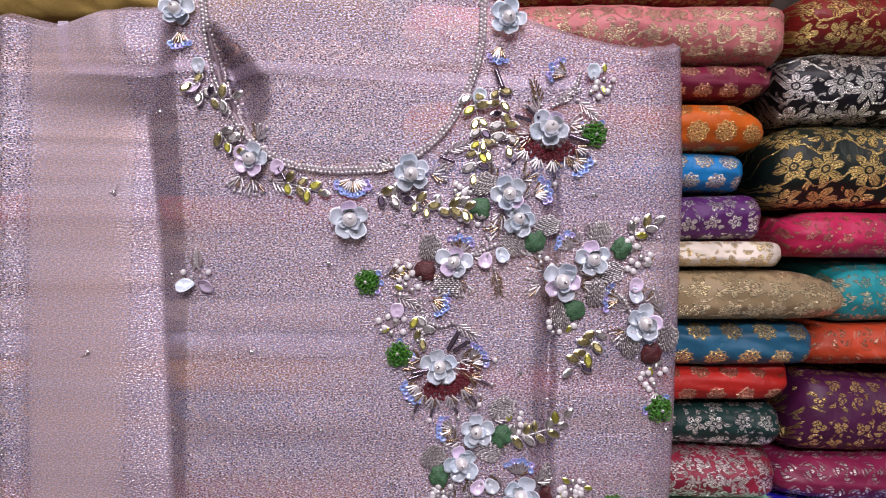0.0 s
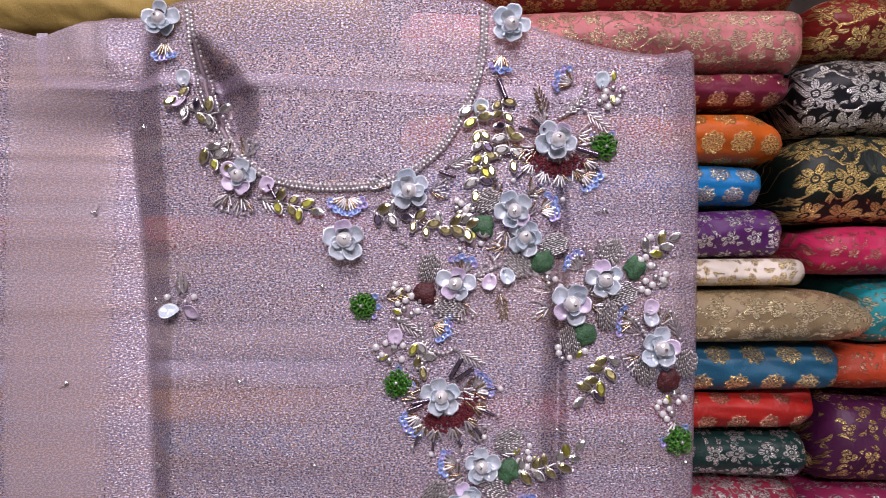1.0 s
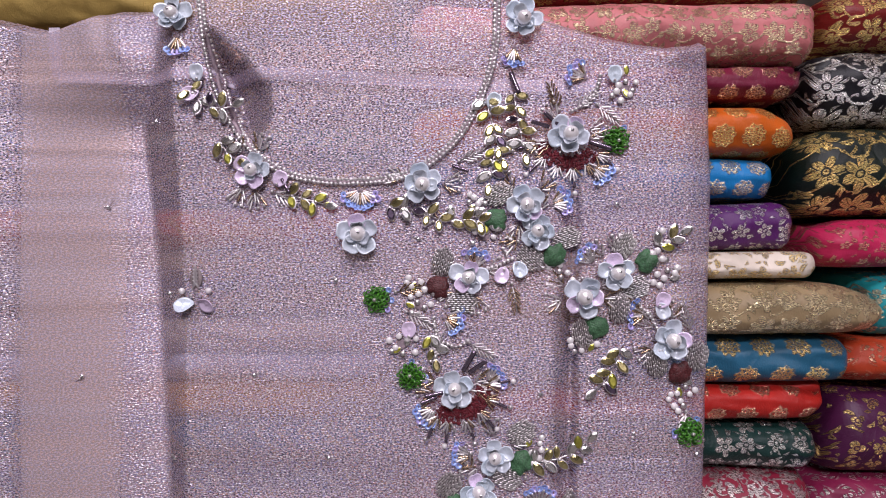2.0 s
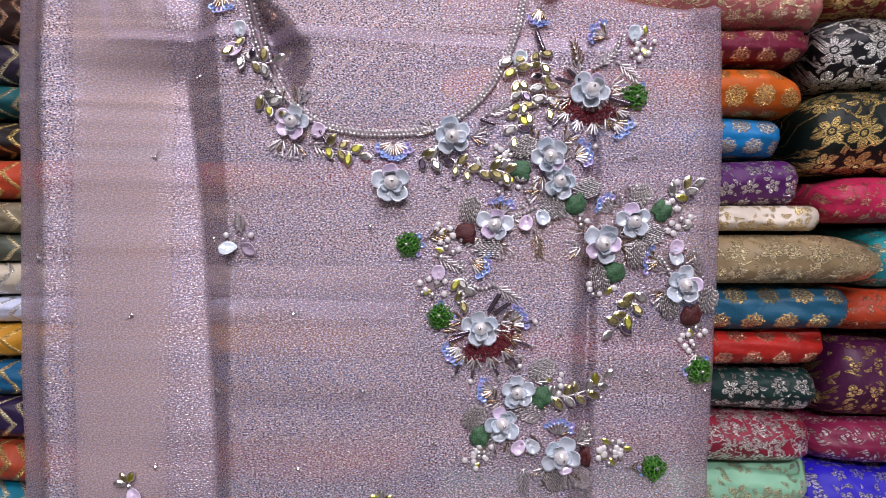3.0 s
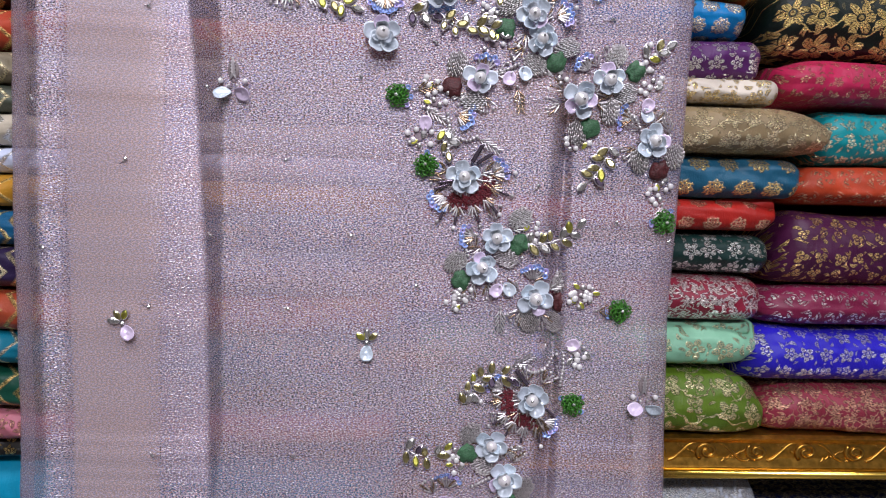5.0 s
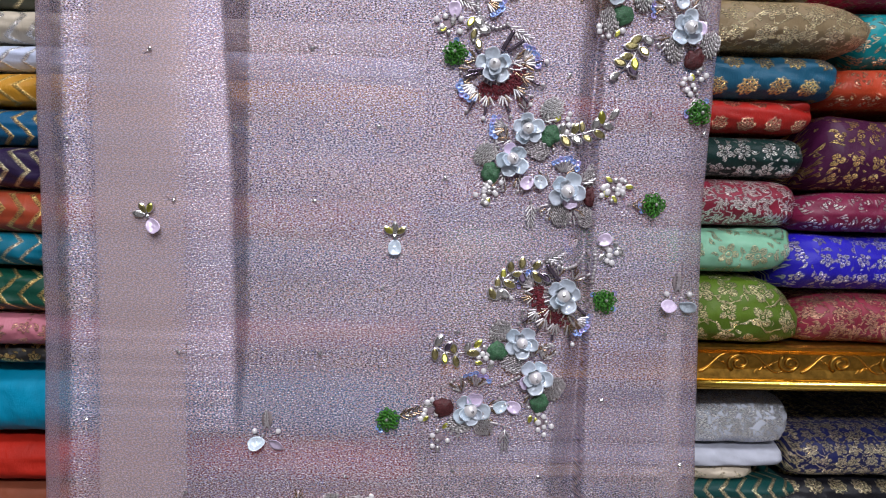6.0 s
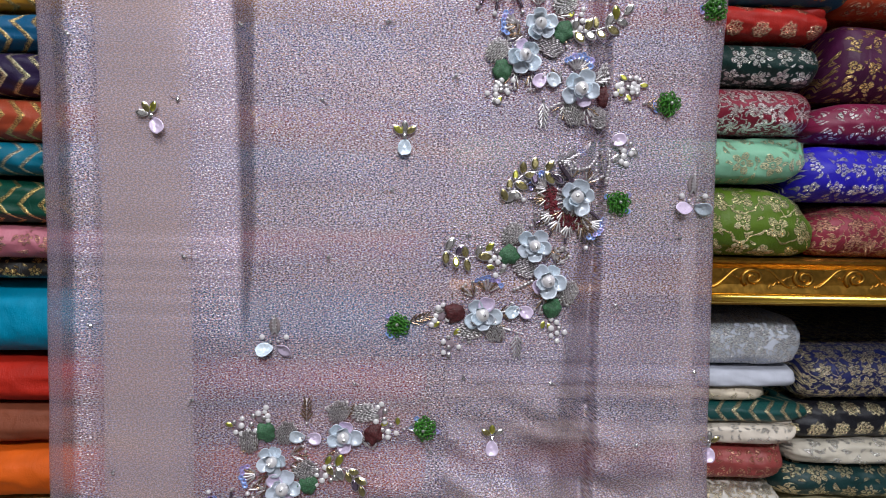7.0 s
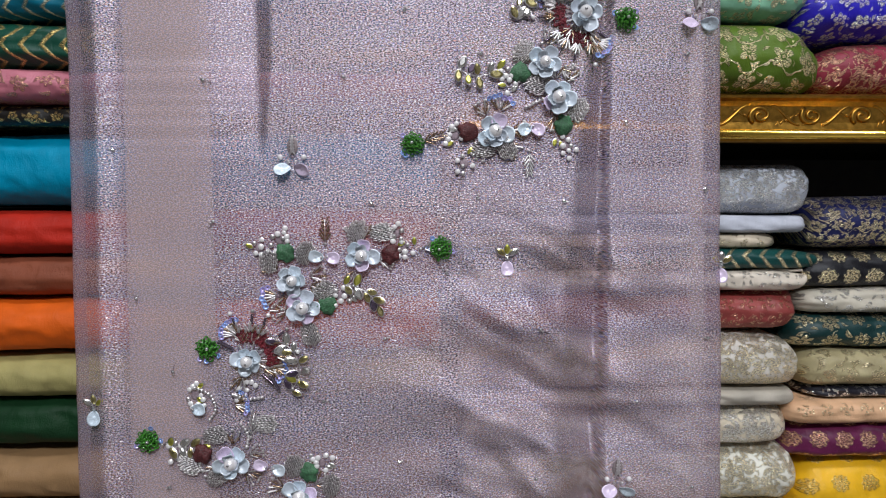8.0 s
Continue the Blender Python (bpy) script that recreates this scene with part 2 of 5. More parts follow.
    n.tree.links.new(metal.outputs[0], both.inputs[2])
    return n.done(both)


def lining_cloth(name, low, high, thin, thick):
    """The second, plainer layer of tissue that lies behind the first."""
    n = Nodes(name)
    x, _, z = n.split(n.coords())
    weave = n.noise(n.vec(n.math("MULTIPLY", x, 800.0), n.math("MULTIPLY", z, 800.0)), 1.0, 2.0)
    broad = n.noise(n.vec(x, z), 12.0, 3.0)
    tone = n.mix(n.ramp(broad, 0.3, 0.7), low, high)
    body = principled(n, Base_Color=n.mix(n.ramp(weave, 0.3, 0.7, 0.0, 0.35), tone, (0.85, 0.80, 0.86)), Roughness=0.5, Metallic=0.2)
    clear = n.add("ShaderNodeBsdfTransparent", Color=(0.96, 0.93, 0.96))
    both = n.add("ShaderNodeMixShader")
    n.put(both.inputs[0], n.ramp(weave, 0.3, 0.7, thin, thick))
    n.tree.links.new(clear.outputs[0], both.inputs[1])
    n.tree.links.new(body.outputs[0], both.inputs[2])
    return n.done(both)


LINING = lining_cloth("lilac_lining", (0.60, 0.50, 0.60), (0.70, 0.62, 0.72), 0.08, 0.26)
THIN_LINING = lining_cloth("thin_lining", (0.60, 0.50, 0.60), (0.70, 0.62, 0.72), 0.03, 0.12)
DENSE_LINING = lining_cloth("dense_lining", (0.54, 0.46, 0.53), (0.62, 0.55, 0.62), 0.40, 0.62)
HEM = lining_cloth("pressed_hem", (0.78, 0.70, 0.84), (0.84, 0.76, 0.90), 0.55, 0.75)
FACING = lining_cloth("beige_facing", (0.47, 0.39, 0.28), (0.53, 0.45, 0.33), 0.68, 0.90)
TISSUE = tissue_cloth()
WALL_PAINT = simple("wall_paint", (0.17, 0.16, 0.16), 0.7, grain=0.05, scale=40)
CEILING_PAINT = simple("ceiling_paint", (0.6, 0.6, 0.6), 0.8, grain=0.03, scale=40)
FLOOR_TILE = simple("floor_tile", (0.16, 0.15, 0.14), 0.3, grain=0.12, scale=12)
DARK_WOOD = simple("dark_wood", (0.035, 0.022, 0.015), 0.45, grain=0.25, scale=60, relief=0.0004)
GILT = simple("gilt", (0.50, 0.27, 0.045), 0.34, 0.95, grain=0.22, scale=220, relief=0.0004)
GILT_BRIGHT = simple("gilt_bright", (0.86, 0.58, 0.10), 0.18, 1.0, grain=0.06, scale=200)


# ---------------------------------------------------------------- mesh helpers
def mesh_of(name, verts, faces, material, smooth=True, uvs=None):
    me = bpy.data.meshes.new(name)
    me.from_pydata(verts, [], faces)
    if uvs is not None:
        layer = me.uv_layers.new(name="UVMap")
        for loop in me.loops:
            layer.data[loop.index].uv = uvs[loop.vertex_index]
    me.materials.append(material)
    if smooth:
        me.polygons.foreach_set("use_smooth", [True] * len(me.polygons))
    me.update()
    return me


def from_bm(name, bm, material, smooth=False):
    me = bpy.data.meshes.new(name)
    bm.normal_update()
    bm.to_mesh(me)
    bm.free()
    me.materials.append(material)
    if smooth:
        me.polygons.foreach_set("use_smooth", [True] * len(me.polygons))
    return me


def part_of(name, me, parent, m=None, label=""):
    ob = new(name, me)
    ob.parent = parent
    if m is not None:
        ob.matrix_basis = m
    if label:
        ob["label"] = label
    return ob


def box_mesh(name, lo, hi, material, bevel=0.0):
    bm = bmesh.new()
    bmesh.ops.create_cube(bm, size=1.0)
    for vert in bm.verts:
        vert.co = Vector([(a + b) / 2 + c * (b - a) for a, b, c in zip(lo, hi, vert.co)])
    if bevel:
        bmesh.ops.bevel(bm, geom=bm.edges[:], offset=bevel, segments=2, affect="EDGES")
    return from_bm(name, bm, material)


def wall_box(name, lo, hi, material, label, category="wall"):
    return tagged(new(name, box_mesh(name, lo, hi, material)), label, category, kind="structure")


def extrude_profile(name, profile, x0, x1, material, smooth=False):
    """A (y, z) outline drawn out along x."""
    k = len(profile)
    verts = [(x, y, z) for x in (x0, x1) for y, z in profile]
    faces = [(i, (i + 1) % k, k + (i + 1) % k, k + i) for i in range(k)] + [tuple(range(k))[::-1], tuple(range(k, 2 * k))]
    return mesh_of(name, verts, faces, material, smooth)


def tube(path, radius, sides=6, taper=1.0, closed_ends=True):
    """Vertices and faces of a round bar along a list of points."""
    verts, faces = [], []
    last = len(path) - 1
    for i, p in enumerate(path):
        p = Vector(p)
        d = (Vector(path[min(i + 1, last)]) - Vector(path[max(i - 1, 0)])).normalized()
        side = d.cross(Vector((0, 1, 0)))
        side = side.normalized() if side.length > 1e-4 else Vector((1, 0, 0))
        up = side.cross(d)
        rad = radius * (1 + (taper - 1) * i / max(last, 1))
        for k in range(sides):
            a = 2 * math.pi * k / sides
            verts.append(p + side * math.cos(a) * rad + up * math.sin(a) * rad)
    for i in range(last):
        for k in range(sides):
            a, b = i * sides + k, i * sides + (k + 1) % sides
            faces.append((a, b, b + sides, a + sides))
    if closed_ends:
        faces += [tuple(range(sides))[::-1], tuple(range(last * sides, last * sides + sides))]
    return verts, faces


def joined(pieces):
    verts, faces = [], []
    for v, f in pieces:
        base = len(verts)
        verts += [tuple(p) for p in v]
        faces += [tuple(base + i for i in face) for face in f]
    return verts, faces


# ---------------------------------------------------------------- the shop round the shelves
wall_box("floor", (-2.4, -3.4, -0.1), (2.4, 0.6, 0.0), FLOOR_TILE, "polished brown floor tiles of the shop", "floor")
wall_box("ceiling", (-2.4, -3.4, 2.8), (2.4, 0.6, 2.9), CEILING_PAINT, "plain white painted shop ceiling", "ceiling")
wall_box("wall_north", (-2.4, 0.5, 0.0), (2.4, 0.6, 2.8), WALL_PAINT, "plain painted wall behind the fabric shelves")
wall_box("wall_south", (-2.4, -3.5, 0.0), (2.4, -3.4, 2.8), WALL_PAINT, "plain painted wall facing the fabric shelves")
wall_box("wall_west", (-2.5, -3.4, 0.0), (-2.4, 0.6, 2.8), WALL_PAINT, "plain painted side wall of the shop")
wall_box("wall_east", (2.4, -3.4, 0.0), (2.5, 0.6, 2.8), WALL_PAINT, "plain painted side wall of the shop")

SHELF_BASE, LEDGE_LOW, LEDGE_TOP, LEDGE_Y = 0.655, 1.046, 1.0885, 0.055
unit = tagged(new("shelf_unit"), "dark wooden shelf unit with carved gilt ledge, packed with fabric", "shelf")
part_of("back_panel", box_mesh("back_panel", (-0.9, 0.44, 0.0), (1.1, 0.5, 2.3), DARK_WOOD), unit)
part_of("base_cabinet", box_mesh("base_cabinet", (-0.9, 0.075, 0.0), (1.1, 0.44, SHELF_BASE), DARK_WOOD, 0.003), unit)
part_of("partition", box_mesh("partition", (-0.056, 0.10, SHELF_BASE + 0.001), (-0.044, 0.439, 2.3), DARK_WOOD), unit)
for sx in (-0.9, 1.08):
    part_of("side_panel", box_mesh("side_panel", (sx, 0.075, SHELF_BASE + 0.001), (sx + 0.02, 0.439, 2.3), DARK_WOOD), unit)
part_of("top_panel", box_mesh("top_panel", (-0.9, 0.075, 2.301), (1.1, 0.5, 2.33), DARK_WOOD, 0.002), unit)
part_of("shelf_board", box_mesh("shelf_board", (-0.043, 0.075, LEDGE_LOW + 0.01), (1.079, 0.439, LEDGE_TOP), DARK_WOOD), unit)
ledge = part_of("gilt_ledge", extrude_profile("gilt_ledge", [
    (0.0745, LEDGE_TOP), (LEDGE_Y + 0.001, LEDGE_TOP), (LEDGE_Y - 0.003, LEDGE_TOP - 0.002), (LEDGE_Y - 0.002, LEDGE_TOP - 0.004),
    (LEDGE_Y + 0.004, LEDGE_TOP - 0.006), (LEDGE_Y + 0.007, LEDGE_TOP - 0.010), (LEDGE_Y + 0.008, LEDGE_LOW + 0.018),
    (LEDGE_Y + 0.006, LEDGE_LOW + 0.011), (LEDGE_Y + 0.004, LEDGE_LOW + 0.009), (LEDGE_Y + 0.004, LEDGE_LOW), (0.0745, LEDGE_LOW)],
    -0.043, 1.079, GILT), unit, None, "carved gilt ledge moulding")
bead = [(LEDGE_Y - 0.001 + 0.0042 * math.cos(a), LEDGE_LOW + 0.0065 + 0.0042 * math.sin(a)) for a in [math.pi * (0.5 + i / 8) for i in range(9)]]
part_of("gilt_rim", extrude_profile("gilt_rim", bead + [(LEDGE_Y + 0.0035, LEDGE_LOW + 0.0023), (LEDGE_Y + 0.0035, LEDGE_LOW + 0.0107)], -0.043, 1.079, GILT_BRIGHT, True), unit, None, "bright polished gilt rim")


def scroll_mesh():
    """One carved scroll: a spiral, a running stem and a few leaf strokes."""
    mid, pieces = 0.0, []
    spiral = [(0.012 + (0.0022 + 0.0085 * k / 22) * math.cos(5.2 - 0.42 * k), 0.0, (0.0016 + 0.0072 * k / 22) * math.sin(5.2 - 0.42 * k)) for k in range(23)]
    pieces.append(tube(spiral, 0.0016, 6, 1.3))
    stem = [(0.022 + 0.001 * k, 0.0005, 0.0085 * math.cos(k / 26 * math.pi) * -1) for k in range(27)]
    pieces.append(tube(stem, 0.0019, 6, 0.8))
    for j in range(5):
        leaf = [(0.026 + 0.0045 * j + 0.0028 * k / 4 * (1 + 0.2 * j), 0.0004, 0.0095 - 0.0022 * j - 0.0042 * (k / 4) ** 1.5) for k in range(5)]
        pieces.append(tube(leaf, 0.0014, 5, 0.3))
    for j in range(3):
        leaf = [(0.001 + 0.003 * j + 0.004 * k / 4, 0.0004, -0.0095 + 0.0012 * j + 0.003 * (k / 4) ** 2) for k in range(5)]
        pieces.append(tube(leaf, 0.0013, 5, 0.3))
    return mesh_of("scroll", *joined(pieces), GILT)


SCROLL = scroll_mesh()
for i in range(22):
    flip = 1 if i % 2 == 0 else -1
    m = Matrix.Translation((-0.02 + 0.0475 * i, LEDGE_Y + 0.0074, (LEDGE_LOW + LEDGE_TOP) / 2 + 0.003)) @ Matrix.Diagonal((1, 1, flip, 1))
    part_of("scroll", SCROLL, ledge, m)


# ---------------------------------------------------------------- folded fabrics
def fold_mesh(name, x0, x1, z0, z1, front, material, free="right", seed=0, depth=0.30, pinch=0.4, curve=0.028, droop=0.3):
    """A soft rounded fold of cloth, its nose to the front, drawn in towards its free end."""
    h = z1 - z0
    nu, nose, arms = max(24, int((x1 - x0) / 0.004)), 20, 5
    nose_r = min(0.62 * h, 0.034)
    verts, uvs, faces = [], [], []
    ring = 2 * arms + nose + 1
    for i in range(nu + 1):
        x = x0 + (x1 - x0) * i / nu
        d = (x1 - x) if free == "right" else (x - x0)
        e = math.sqrt(max(0.0, 1 - max(0.0, 1 - d / curve) ** 2.2))
        other = (x - x0) if free == "right" else (x1 - x)
        e2 = min(1.0, 0.5 + other / 0.02)
        thick = h * (pinch + (1 - pinch) * e) * (0.5 + 0.5 * e2)
        swell = noise.noise(Vector((x * 11.0, seed * 3.7, 0.3)))
        thick *= 1.02 - 0.15 * (0.5 + 0.5 * swell)
        low = z0 + (h - thick) * droop * (1 - e) + 0.05 * h * noise.noise(Vector((x * 8.0, seed * 5.1, 2.2)))
        back = (1 - e) * 0.022 + 0.004 * noise.noise(Vector((x * 12.0, seed * 1.3, 5.0)))
        row, runs, run = [], [], 0.0
        for k in range(ring):
            if k < arms:
                y, z = front + nose_r + (depth - nose_r) * (1 - k / arms) ** 1.4, 1.0
            elif k > arms + nose:
                y, z = front + nose_r + (depth - nose_r) * ((k - arms - nose) / arms) ** 1.4, 0.0
            else:
                a = math.pi * (k - arms) / nose
                y, z = front + nose_r - nose_r * math.sin(a) ** 0.92, 0.5 + 0.5 * math.copysign(abs(math.cos(a)) ** 0.95, math.cos(a))
            z = low + thick * z
            bulge = 0.0006 * noise.noise(Vector((x * 150.0, z * 260.0, seed + 0.5))) + 0.0034 * noise.noise(Vector((x * 20.0, z * 60.0, seed * 2.1)))
            bulge += 0.0026 * noise.noise(Vector((x * 55.0 + z * 60, z * 120.0, seed))) + 0.0016 * noise.noise(Vector((x * 10.0, z * 210.0, seed * 1.7)))
            p = Vector((x, y + back + bulge, z))
            if row:
                run += (p - row[-1]).length
            row.append(p)
            runs.append(run)
        mid = runs[arms + nose // 2]
        verts += row
        uvs += [(x + seed * 0.37, q - mid + seed * 0.13) for q in runs]
    for i in range(nu):
        for k in range(ring - 1):
            a = i * ring + k
            faces.append((a, a + 1, a + ring + 1, a + ring))
    faces.append(tuple(range(ring))[::-1])
    faces.append(tuple(range(nu * ring, nu * ring + ring)))
    return mesh_of(name, verts, faces, material, True, uvs)


def folded_fabric(x0, x1, z0, z1, front, material, label, free="right", seed=0, depth=0.30, pinch=0.3, end_shape=None):
    """A folded length of cloth lying on the pile; its inner layers show at the free end."""
    dice = random.Random(seed)
    h = z1 - z0
    pinch = min(0.9, pinch + dice.uniform(-0.08, 0.22))
    droop = dice.choice((0.1, 0.3, 0.5, 0.75))
    curve = dice.uniform(0.018, 0.045)
    if end_shape:
        pinch, curve, droop = end_shape
    ob = new("folded_fabric", fold_mesh("folded_fabric", x0, x1, z0, z1, front, material, free, seed, depth, pinch, curve, droop))
    reach = dice.uniform(-0.003, 0.002)
    a, b = (x1 - 0.06, x1 + reach) if free == "right" else (x0 - reach, x0 + 0.06)
    low = z0 + h * (1 - pinch) * droop + h * dice.uniform(0.0, 0.08)
    part_of("inner_fold", fold_mesh("inner_fold", a, b, low, low + h * pinch * dice.uniform(0.8, 1.1), front + 0.012, material, free, seed + 7, depth - 0.02, 0.6, 0.012), ob)
    return tagged(ob, label, "fabric", "folded fabrics on the shelves")


# colour, thread, pattern, cell, size; heights; end; words
RIGHT_PILE = [
    (1.0890, 1.153, 0.276, 0.036, ((0.10, 0.17, 0.012), PALE_GOLD, "vine", 0.026, 0.36, 4), "olive green brocade folded above the gilt ledge"),
    (1.1535, 1.195, 0.266, 0.038, ((0.24, 0.50, 0.33), PALE_GOLD, "flower", 0.030, 0.36, 5), "mint green brocade with pale gold flowers, folded"),
    (1.1955, 1.238, 0.264, 0.036, ((0.23, 0.012, 0.035), SILVER, "damask", 0.012, 0.36, 5), "maroon brocade with silver scrolls, folded"),
    (1.2385, 1.275, 0.270, 0.040, ((0.004, 0.028, 0.024), SILVER, "flower", 0.020, 0.42, 5), "dark green brocade with silver flowers, folded"),
    (1.2755, 1.304, 0.278, 0.038, ((0.42, 0.018, 0.012), COPPER, "roundel", 0.024, 0.34, 6), "red brocade with dull gold roundels, folded"),
    (1.3045, 1.343, 0.292, 0.032, ((0.015, 0.105, 0.185), GOLD, "roundel", 0.026, 0.36, 8), "teal blue brocade with gold medallions, folded"),
    (1.3435, 1.385, 0.312, 0.018, ((0.30, 0.22, 0.115), PALE_GOLD, "vine", 0.020, 0.40, 6), "beige silk with pale gold leaf border, folded"),
    (1.3855, 1.407, 0.262, 0.026, ((0.62, 0.55, 0.46), GOLD, "flower", 0.022, 0.42, 5), "cream silk with gold motifs, folded thin"),
    (1.4075, 1.447, 0.254, 0.040, ((0.085, 0.012, 0.115), SILVER, "flower", 0.019, 0.42, 5), "purple brocade with silver flowers, folded"),
    (1.4475, 1.480, 0.242, 0.050, ((0.002, 0.21, 0.53), PALE_GOLD, "roundel", 0.021, 0.40, 7), "bright blue silk with pale gold medallions, folded"),
    (1.4805, 1.523, 0.256, 0.036, ((0.60, 0.115, 0.006), GOLD, "roundel", 0.023, 0.40, 9), "orange silk with gold medallions, folded"),
    (1.5235, 1.551, 0.264, 0.038, ((0.17, 0.008, 0.035), COPPER, "roundel", 0.022, 0.38, 6), "dark wine brocade with copper medallions, folded"),
    (1.5515, 1.602, 0.268, 0.032, ((0.62, 0.20, 0.20), PALE_GOLD, "vine", 0.018, 0.36, 5), "salmon pink brocade with pale gold vines, folded"),
    (1.6025, 1.66, 0.270, 0.036, ((0.30, 0.03, 0.03), GOLD, "flower", 0.026, 0.36, 5), "red brocade with gold flowers, folded"),
]
FAR_PILE = [
    (1.0890, 1.138, 0.276, 0.046, ((0.25, 0.022, 0.045), COPPER, "damask", 0.013, 0.36, 5), "rosy maroon brocade with copper scrolls, folded"),
    (1.1385, 1.190, 0.256, 0.044, ((0.022, 0.012, 0.47), SILVER, "flower", 0.020, 0.40, 5), "royal blue brocade with silver flowers, folded"),
    (1.1905, 1.229, 0.272, 0.046, ((0.20, 0.012, 0.055), SILVER, "paisley", 0.026, 0.36, 4), "magenta maroon brocade with silver vines, folded"),
    (1.2295, 1.301, 0.284, 0.048, ((0.065, 0.008, 0.045), GOLD, "leaf", 0.018, 0.40, 5), "deep purple brocade with gold leaves, folded"),
    (1.3015, 1.338, 0.288, 0.052, ((0.50, 0.055, 0.016), COPPER, "paisley", 0.028, 0.36, 4), "orange red brocade with copper paisleys, folded"),
    (1.3385, 1.392, 0.316, 0.050, ((0.008, 0.29, 0.32), PALE_GOLD, "flower", 0.018, 0.36, 5), "turquoise brocade with pale gold sprigs, folded"),
    (1.3925, 1.432, 0.274, 0.044, ((0.50, 0.018, 0.085), COPPER, "flower", 0.016, 0.32, 5), "hot pink brocade with copper flecks, folded"),
    (1.4325, 1.504, 0.260, 0.040, ((0.002, 0.008, 0.005), GOLD, "vine", 0.030, 0.42, 6), "black green brocade with large gold flowers, folded"),
    (1.5045, 1.566, 0.268, 0.040, ((0.003, 0.003, 0.006), SILVER, "vine", 0.026, 0.46, 7), "black brocade with silver gold paisleys, folded"),
    (1.5665, 1.614, 0.280, 0.044, ((0.20, 0.010, 0.008), GOLD, "vine", 0.022, 0.40, 5), "dark red brocade with gold scrolls, folded"),
]
RIGHT_LOW = [
    (0.6555, 0.690, 0.300, 0.088, ((0.45, 0.40, 0.30), PALE_GOLD, "damask", 0.016, 0.42, 5), "cream damask at the foot of the pile"),
    (0.6905, 0.748, 0.299, 0.084, ((0.64, 0.62, 0.54), PALE_GOLD, "damask", 0.017, 0.44, 5), "ivory damask with pale gold scrolls, folded"),
    (0.7485, 0.791, 0.289, 0.086, ((0.55, 0.48, 0.36), SILVER, "damask", 0.016, 0.44, 5), "beige damask with silver flowers, folded"),
    (0.7915, 0.807, 0.294, 0.084, ((0.55, 0.50, 0.42), SILVER, "plain", 0.02, 0.3, 5), "thin cream silk, folded flat"),
    (0.8075, 0.865, 0.297, 0.082, ((0.60, 0.56, 0.50), PALE_GOLD, "damask", 0.014, 0.46, 5), "white damask with pale gold scrolls, folded"),
    (0.8655, 0.905, 0.292, 0.086, ((0.30, 0.055, 0.05), COPPER, "paisley", 0.022, 0.36, 4), "rust red brocade with copper vines, folded"),
    (0.9055, 0.926, 0.303, 0.082, ((0.62, 0.55, 0.46), SILVER, "leaf", 0.02, 0.3, 5), "cream silk with soft sheen, folded thin"),
    (0.9265, 0.947, 0.313, 0.084, ((0.006, 0.06, 0.055), PALE_GOLD, "chevron", 0.016, 0.25, 5), "dark teal cloth with pale chevrons, folded"),
    (0.9475, 0.962, 0.272, 0.088, ((0.58, 0.50, 0.38), PALE_GOLD, "flower", 0.018, 0.3, 5), "pale cream silk, folded thin"),
    (0.9625, 0.980, 0.295, 0.082, ((0.58, 0.60, 0.68), SILVER, "plain", 0.02, 0.3, 5), "rolled pale grey silk"),
    (0.9805, 1.031, 0.297, 0.080, ((0.50, 0.53, 0.60), SILVER, "damask", 0.013, 0.46, 5), "silver white brocade with tone on tone leaves, folded"),
]
FAR_LOW = [
    (0.6555, 0.732, 0.304, 0.092, ((0.72, 0.40, 0.008), GOLD, "roundel", 0.03, 0.3, 7), "bright yellow silk with gold motifs, folded"),
    (0.7325, 0.770, 0.290, 0.090, ((0.12, 0.010, 0.06), COPPER, "roundel", 0.024, 0.38, 7), "plum brocade with copper medallions, folded"),
    (0.7705, 0.796, 0.284, 0.086, ((0.62, 0.38, 0.22), PALE_GOLD, "paisley", 0.024, 0.26, 4), "peach silk, folded with a soft edge"),
    (0.7965, 0.807, 0.308, 0.094, ((0.01, 0.01, 0.018), SILVER, "flower", 0.016, 0.36, 5), "thin black brocade, folded flat"),
    (0.8075, 0.845, 0.302, 0.090, ((0.42, 0.36, 0.20), PALE_GOLD, "leaf", 0.026, 0.36, 5), "pale gold silk with leaf border, folded"),
    (0.8455, 0.881, 0.289, 0.092, ((0.006, 0.035, 0.035), PALE_GOLD, "flower", 0.026, 0.42, 7), "dark teal brocade with silver gold flowers, folded"),
    (0.8815, 0.907, 0.298, 0.090, ((0.48, 0.44, 0.36), SILVER, "leaf", 0.022, 0.34, 5), "beige silk with silver sheen, folded"),
    (0.9075, 0.946, 0.292, 0.090, ((0.008, 0.008, 0.012), PALE_GOLD, "roundel", 0.024, 0.38, 5), "black brocade with pale gold medallions, folded"),
    (0.9465, 1.000, 0.300, 0.086, ((0.010, 0.014, 0.085), PALE_GOLD, "vine", 0.014, 0.42, 5), "navy brocade with fine beige vines, folded"),
]
